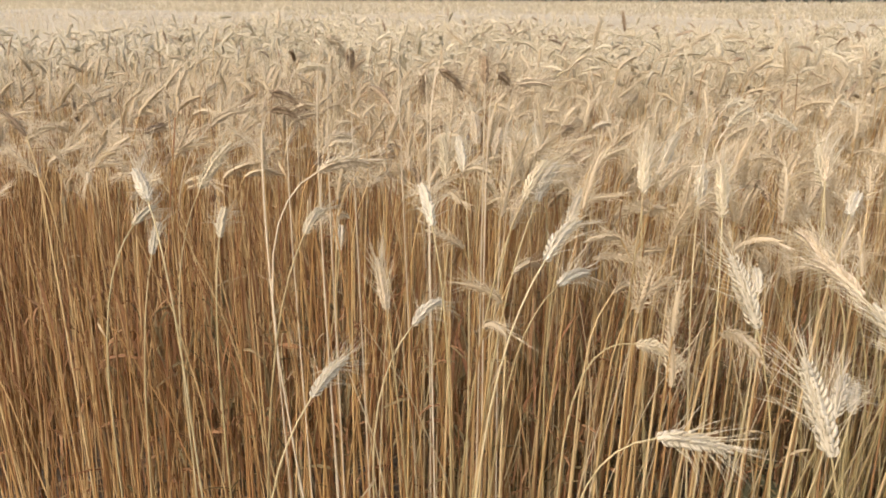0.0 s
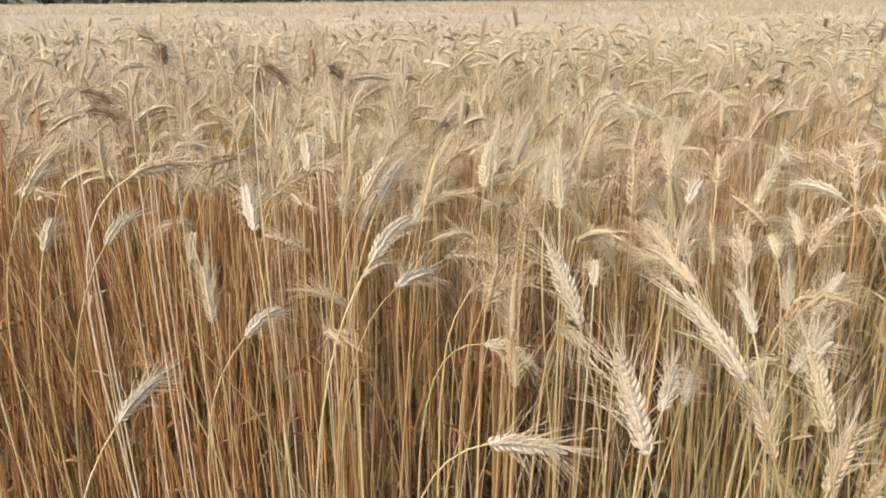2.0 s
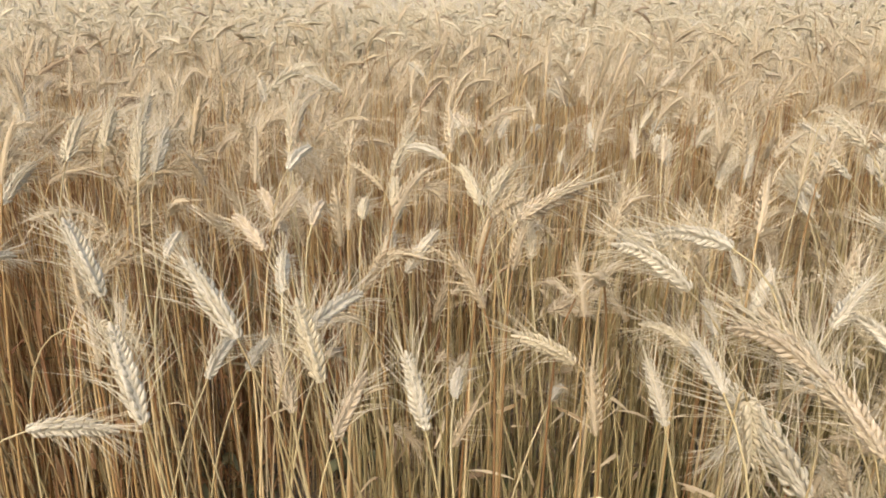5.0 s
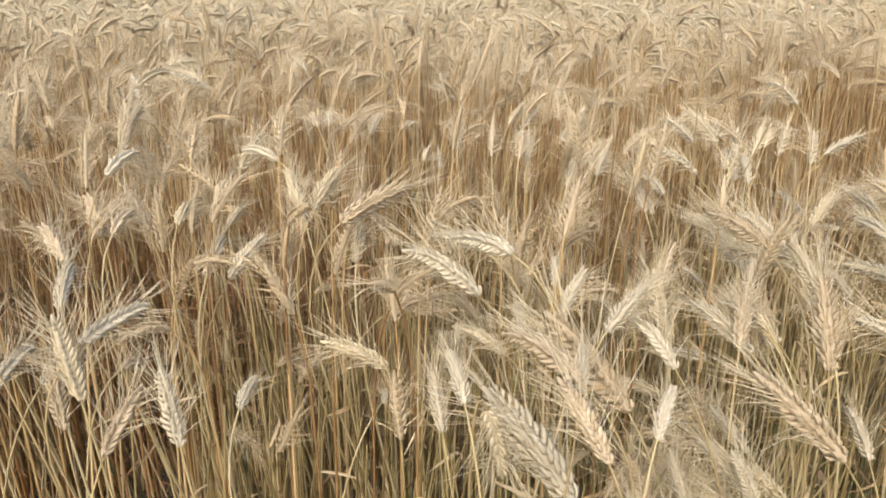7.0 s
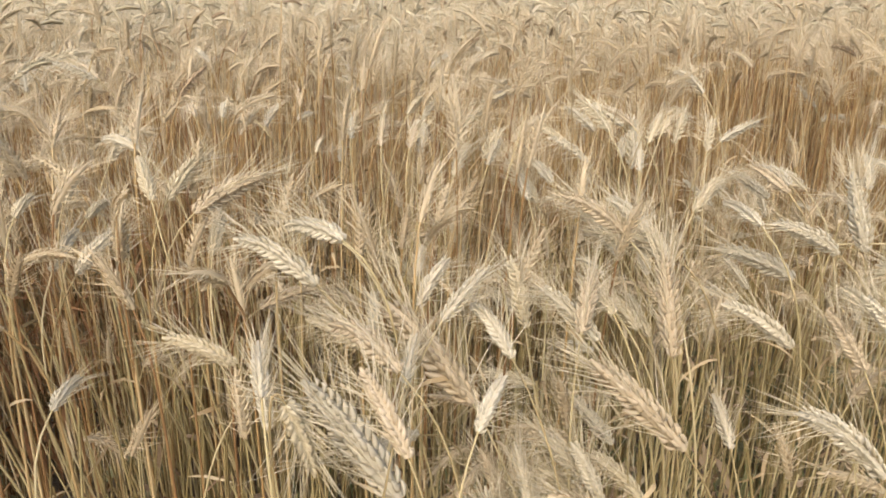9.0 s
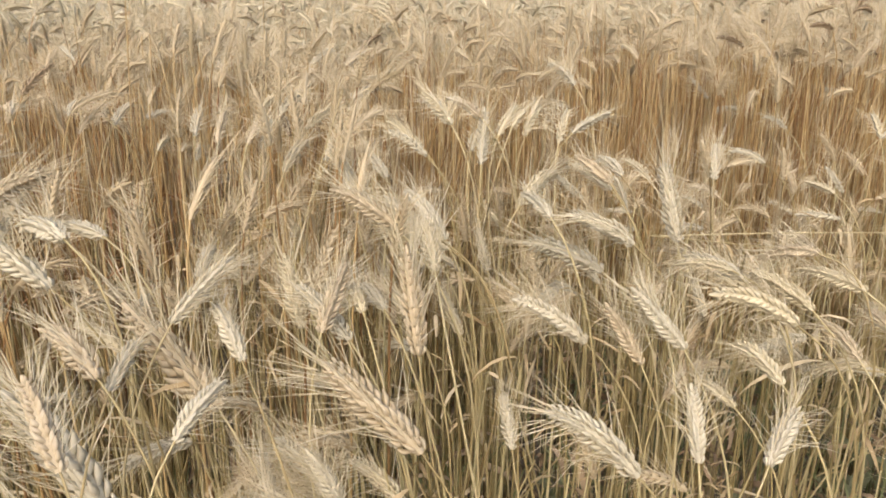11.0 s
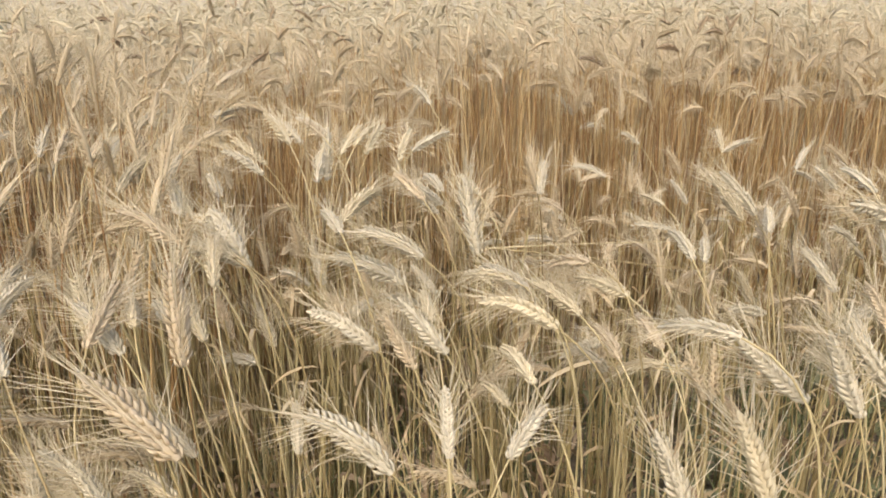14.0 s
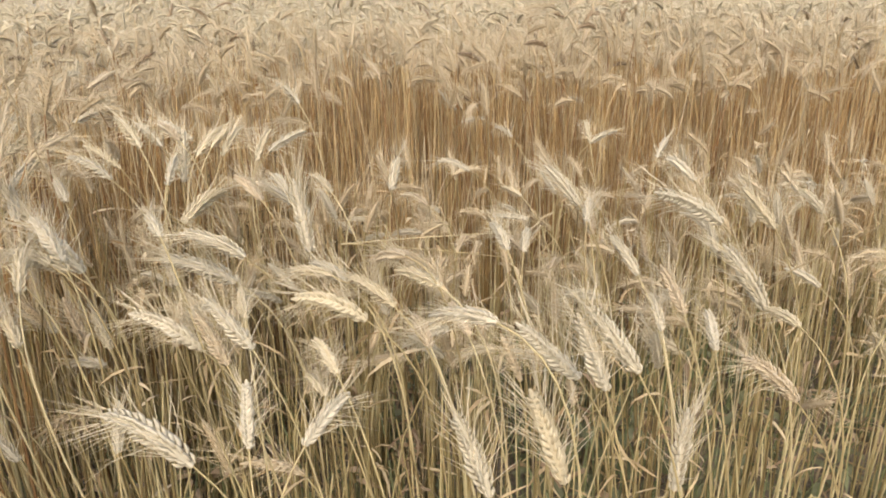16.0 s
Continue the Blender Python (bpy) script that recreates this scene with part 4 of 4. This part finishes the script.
ripe_plant((1.092, 1.214), (0.994, 1.243, 0.983), (-0.004, 0.071, 0.007))
ripe_plant((1.558, 1.322), (1.478, 1.346, 0.922), (0.084, 0.057, 0.038))
ripe_plant((1.510, 1.114), (1.376, 1.154, 0.910), (0.045, 0.067, 0.032))
ripe_plant((1.411, 1.251), (1.296, 1.285, 0.907), (0.028, 0.077, 0.045))
ripe_plant((1.435, 1.138), (1.325, 1.171, 0.915), (0.034, 0.076, 0.047))
ripe_plant((1.526, 0.991), (1.414, 1.024, 0.886), (0.063, 0.064, 0.037))
ripe_plant((1.577, 1.205), (1.507, 1.225, 0.915), (0.094, 0.051, 0.028))
ripe_plant((1.716, 1.730), (1.663, 1.746, 0.973), (0.087, 0.052, 0.026))
ripe_plant((1.852, 1.686), (1.748, 1.717, 0.966), (0.091, 0.050, 0.038))
ripe_plant((0.629, 1.829), (0.661, 1.820, 0.954), (-0.007, 0.088, 0.046))
ripe_plant((0.863, 1.771), (0.822, 1.783, 0.983), (-0.052, 0.079, 0.031))
ripe_plant((0.247, 1.844), (0.381, 1.804, 0.976), (0.064, 0.047, -0.001))
ripe_plant((-0.005, 2.045), (0.129, 2.005, 1.018), (0.084, -0.009, 0.039), dark=True)
ripe_plant((1.627, 0.847), (1.493, 0.887, 0.873), (0.005, 0.071, 0.048))
ripe_plant((1.747, 1.379), (1.663, 1.404, 0.934), (0.104, 0.040, 0.019))
ripe_plant((0.638, 2.070), (0.758, 2.021, 0.921), (0.052, 0.054, 0.012))
ripe_plant((0.602, 2.323), (0.732, 2.270, 0.948), (0.067, 0.043, 0.012))
ripe_plant((0.556, 1.069), (0.614, 1.045, 0.882), (-0.023, 0.096, 0.040))
ripe_plant((0.525, 0.922), (0.579, 0.900, 0.905), (-0.035, 0.094, 0.022))
ripe_plant((0.673, 1.128), (0.802, 1.075, 0.867), (0.039, 0.058, 0.008))
ripe_plant((1.339, 1.404), (1.306, 1.417, 0.824), (0.021, 0.070, 0.019))
ripe_plant((1.524, 1.607), (1.413, 1.652, 0.941), (0.008, 0.084, 0.056))
ripe_plant((1.945, 0.971), (1.838, 1.014, 0.913), (0.077, 0.058, 0.045))
ripe_plant((2.092, 0.912), (1.975, 0.960, 0.915), (0.084, -0.017, 0.039))
ripe_plant((1.907, 0.975), (1.783, 1.025, 0.885), (0.050, 0.061, 0.026))
ripe_plant((1.645, 0.844), (1.516, 0.897, 0.861), (-0.036, 0.047, 0.074))
ripe_plant((1.838, 0.710), (1.735, 0.752, 0.863), (0.097, 0.038, 0.034))
ripe_plant((2.168, 0.743), (2.038, 0.795, 0.856), (-0.013, 0.070, 0.024))
ripe_plant((1.533, 1.476), (1.537, 1.475, 0.910), (0.066, 0.057, 0.032))
ripe_plant((0.957, 1.564), (1.068, 1.509, 0.925), (0.016, 0.071, 0.018))
ripe_plant((1.026, 1.523), (1.152, 1.462, 0.908), (0.050, 0.060, 0.033))
ripe_plant((1.092, 1.496), (1.218, 1.435, 0.921), (0.048, 0.050, 0.003))
ripe_plant((1.116, 1.352), (1.225, 1.299, 0.882), (0.030, 0.059, 0.005))
ripe_plant((1.326, 1.390), (1.440, 1.335, 0.938), (0.060, 0.054, 0.027))
ripe_plant((1.281, 1.286), (1.406, 1.225, 0.914), (0.047, 0.056, 0.017))
ripe_plant((1.409, 1.693), (1.443, 1.676, 0.930), (-0.028, 0.097, 0.029))
ripe_plant((1.389, 1.107), (1.498, 1.054, 0.890), (0.058, 0.058, 0.035))
ripe_plant((1.903, 1.098), (1.800, 1.148, 0.911), (-0.036, 0.078, 0.045))
ripe_plant((1.769, 1.040), (1.698, 1.074, 0.893), (-0.059, 0.049, 0.048))
ripe_plant((1.730, 0.940), (1.755, 0.927, 0.885), (0.040, 0.069, 0.040))
ripe_plant((1.594, 0.943), (1.578, 0.951, 0.875), (-0.005, 0.084, 0.023))
ripe_plant((1.900, 0.984), (1.885, 0.991, 0.912), (0.069, 0.053, 0.046))
ripe_plant((2.582, 0.842), (2.456, 0.903, 0.814), (-0.066, 0.054, 0.021))
ripe_plant((2.880, 1.047), (2.754, 1.108, 0.822), (-0.008, 0.079, 0.016))
ripe_plant((2.623, 0.692), (2.498, 0.753, 0.781), (-0.005, 0.076, 0.005))
ripe_plant((3.383, 1.272), (3.257, 1.333, 0.839), (-0.024, 0.072, 0.007))
ripe_plant((1.622, 1.486), (1.707, 1.445, 0.960), (0.060, 0.044, 0.004))
ripe_plant((2.126, 1.487), (2.030, 1.534, 0.993), (-0.023, 0.086, 0.006))
ripe_plant((1.445, 2.032), (1.571, 1.970, 0.952), (0.075, 0.023, 0.041))

# low plants whose awns fill the gap behind the nearest ears
for k in range(14):
    x, y = 1.10 + 0.36 * rng.random(), 0.36 + 0.16 * rng.random()
    h, p, q = rng.uniform(1.2, 3.2), rng.uniform(0.3, 1.2), rng.uniform(0.075, 0.095)
    ripe_plant((x + 0.06, y - 0.03), (x, y, rng.uniform(0.60, 0.72)), (q * math.cos(p) * math.cos(h), q * math.cos(p) * math.sin(h), q * math.sin(p)))

# smaller plants between them
for k in range(70):
    a = rng.uniform(0.9, 3.5)
    x, y = to_plan(a, rng.uniform(0.25, 1.0) * stand_start(a))
    h = rng.uniform(-0.9, 0.9) + (LEFTWARD if a > 0.8 else 0.3)
    p = rng.uniform(-0.5, 1.3)
    q = rng.uniform(0.075, 0.1)
    off = rng.uniform(0.02, 0.14)
    ripe_plant((x, y), (x + off * math.cos(h), y + off * math.sin(h), rng.uniform(0.55, 0.78)), (q * math.cos(p) * math.cos(h), q * math.cos(p) * math.sin(h), q * math.sin(p)))


# ---- leaves, weeds and litter ----
def dry_leaves():
    n = 1700
    al = np.where(rng.random(n) < 0.75, rng.uniform(0.6, 3.6, n), rng.uniform(-2.2, 0.6, n))
    into = np.where(al < 0.3, rng.uniform(0.25, 1.5, n) + stand_start(al), rng.uniform(0.05, 1.5, n) + 0.2 * stand_start(al))
    x, y = to_plan(al, into)
    start = np.stack([x, y, rng.uniform(0.12, 0.72, n)], -1)
    v, f = ribbon(start, rng.uniform(0, 6.28, n), rng.uniform(0.05, 0.14, n), rng.uniform(0.003, 0.008, n), rng.uniform(0.2, 1.3, n), rng.uniform(1.0, 3.0, n), rng.normal(0, 1.6, n))
    v[:, 2] = np.maximum(v[:, 2], 0.02)
    tagged(new("dry_leaves", mesh("dry_leaves", v, f, LEAF)), "withered straw-coloured blades hanging among the stems", "leaves", kind="stuff")
    n = 1000
    al = np.where(rng.random(n) < 0.6, rng.uniform(0.2, 1.8, n), rng.uniform(1.8, 3.7, n))
    x, y = to_plan(al, rng.uniform(0.05, 1.1, n) * stand_start(al))
    start = np.stack([x, y, rng.uniform(0.03, 0.34, n)], -1)
    v, f = ribbon(start, rng.uniform(0, 6.28, n), rng.uniform(0.06, 0.16, n), rng.uniform(0.008, 0.016, n), rng.uniform(0.0, 1.2, n), rng.uniform(1.5, 4.0, n), rng.normal(0, 2.6, n))
    v[:, 2] = np.maximum(v[:, 2], 0.02)
    tagged(new("crumpled_leaves", mesh("crumpled_leaves", v, f, LEAF_BROWN)), "crumpled dull brown dead blades low on the stems", "leaves", kind="stuff")
    for name, n, lo, hi, material, words in (
        ("dead_leaves", 4400, -2.3, 0.5, LEAF_RUSTY, "rusty-brown dead blades clinging between the close stems"),
        ("withered_leaves", 3200, -1.3, 1.7, LEAF_OLIVE, "withered olive-brown blades between the close stems"),
    ):
        al = rng.uniform(lo, hi, n)
        x, y = to_plan(al, stand_start(al) + 0.08 + 0.75 * rng.uniform(0, 1, n) ** 1.3)
        start = np.stack([x, y, rng.uniform(0.02, 0.58, n)], -1)
        v, f = ribbon(start, rng.uniform(0, 6.28, n), rng.uniform(0.07, 0.2, n), rng.uniform(0.004, 0.009, n), rng.uniform(1.15, 1.57, n), rng.uniform(0.0, 1.0, n) ** 2 * 3.0, rng.normal(0, 2.0, n))
        v[:, 2] = np.maximum(v[:, 2], 0.015)
        tagged(new(name, mesh(name, v, f, material)), words, "leaves", kind="stuff")
    n = 3000
    x, y = to_plan(rng.uniform(-2.0, 3.8, n), rng.uniform(-0.3, 2.0, n))
    start = np.stack([x, y, rng.uniform(0.015, 0.06, n)], -1)
    v, f = ribbon(start, rng.uniform(0, 6.28, n), rng.uniform(0.05, 0.22, n), rng.uniform(0.004, 0.01, n), rng.uniform(0.0, 0.4, n), rng.uniform(0.0, 0.7, n), rng.normal(0, 1.0, n))
    v[:, 2] = np.maximum(v[:, 2], 0.012)
    tagged(new("straw_litter", mesh("straw_litter", v, f, LEAF)), "broken straw and dead blades lying on the soil", "straw litter", kind="stuff")


dry_leaves()


def weed():
    """A low green weed: a short stem with broad pointed leaves, each a mesh of its own."""
    holder = tagged(new("weed"), "low dark green weed growing between the straw", "weed", "weeds on the soil")
    v, f = tube_template([0, 0.5, 1.0], 0.0025, 5)
    v = np.stack([v[:, 1], v[:, 2], v[:, 0] * 0.16], -1)
    part("stem", mesh("stem", v, f, WEED), holder)
    for k in range(9):
        q = 2.4 * k
        z = 0.03 + 0.015 * k
        long, wide = 0.085 - 0.004 * k, 0.034 - 0.001 * k
        vs, fs = [], []
        for i in range(6):
            g = i / 5
            w = wide * math.sin(math.pi * (0.06 + 0.92 * g)) ** 0.8 / 2
            px, pz = 0.012 + long * g, z + 0.045 * g - 0.06 * g * g
            for j in (-1, 0, 1):
                lift = 0.006 * abs(j) * math.sin(math.pi * g)
                vs.append((px * math.cos(q) - j * w * math.sin(q), px * math.sin(q) + j * w * math.cos(q), pz + lift))
        for i in range(5):
            for j in (0, 1):
                a = 3 * i + j
                fs.append((a, a + 1, a + 4, a + 3))
        part("leaf", mesh("leaf", vs, fs, WEED), holder)
    return holder


def green_blades():
    n = 1900
    al = rng.uniform(0.5, 3.7, n)
    x, y = to_plan(al, rng.uniform(0.1, 1.0, n) * stand_start(al))
    start = np.stack([x, y, np.zeros(n)], -1)
    v, f = ribbon(start, rng.uniform(0, 6.28, n), rng.uniform(0.14, 0.46, n), rng.uniform(0.0025, 0.005, n), rng.uniform(1.2, 1.6, n), rng.uniform(0.1, 1.2, n), rng.normal(0, 0.8, n))
    tagged(new("green_grass", mesh("green_grass", v, f, GRASS)), "thin grey-green grass blades growing between the straw", "grass", kind="stuff")


green_blades()

first_weed = weed()
first_weed.matrix_basis = pose(*to_plan(0.45, 0.62), 0)
for k in range(150):
    a = rng.uniform(1.7, 3.7) if rng.random() < 0.72 else rng.uniform(-0.6, 1.7)
    x, y = to_plan(a, rng.uniform(0.2, 1.05) * stand_start(a) + (0.3 if a < 0.5 else 0.0))
    size = rng.uniform(0.5, 1.25)
    one = copy_thing(first_weed, pose(x, y, 0, rng.uniform(-14, 14), rng.uniform(-14, 14), rng.uniform(0, 360)))
    one.scale = (size, size, size)

for along, into, wide in GAPS:
    for k in range(7):
        x, y = to_plan(along + rng.normal(0, 0.6 * wide), into + rng.normal(0, 0.6 * wide))
        size = rng.uniform(0.35, 0.9)
        one = copy_thing(first_weed, pose(x, y, 0, rng.uniform(-14, 14), rng.uniform(-14, 14), rng.uniform(0, 360)))
        one.scale = (size, size, size)


def fallen_straw(x, y, z, heading, pitch, long):
    """A broken dry straw that leans across the others down to the soil."""
    us = np.linspace(0, 1, 7)
    v, f = tube_template(list(us), 0.0022, 5)
    v = np.stack([v[:, 1], v[:, 2] + 0.03 * np.sin(v[:, 0] * 3.1) * long, v[:, 0] * long], -1)
    ob = tagged(new("fallen_straw", mesh("fallen_straw", v, f, STEM_ONE)), "broken pale straw leaning across the other stems", "straw", "fallen straws")
    ob.matrix_basis = pose(x, y, z, 0, 90 - pitch, heading)
    return ob


for k in range(46):
    x, y = to_plan(rng.uniform(-1.0, 3.4), rng.uniform(0.2, 1.3))
    fallen_straw(x, y, 0.0, rng.uniform(0, 360), rng.uniform(18, 75), rng.uniform(0.4, 0.85))

for x, y, z, heading, pitch, long in ((2.02, 0.73, 0.77, -38, 6, 0.36), (2.06, 0.80, 0.74, -66, 8, 0.38), (1.29, 0.72, 0.62, 41, 58, 0.50), (2.35, 0.35, 0.60, 150, 4, 0.34)):
    fallen_straw(x, y, z, heading, pitch, long).scale = (0.6, 0.6, 1.0)
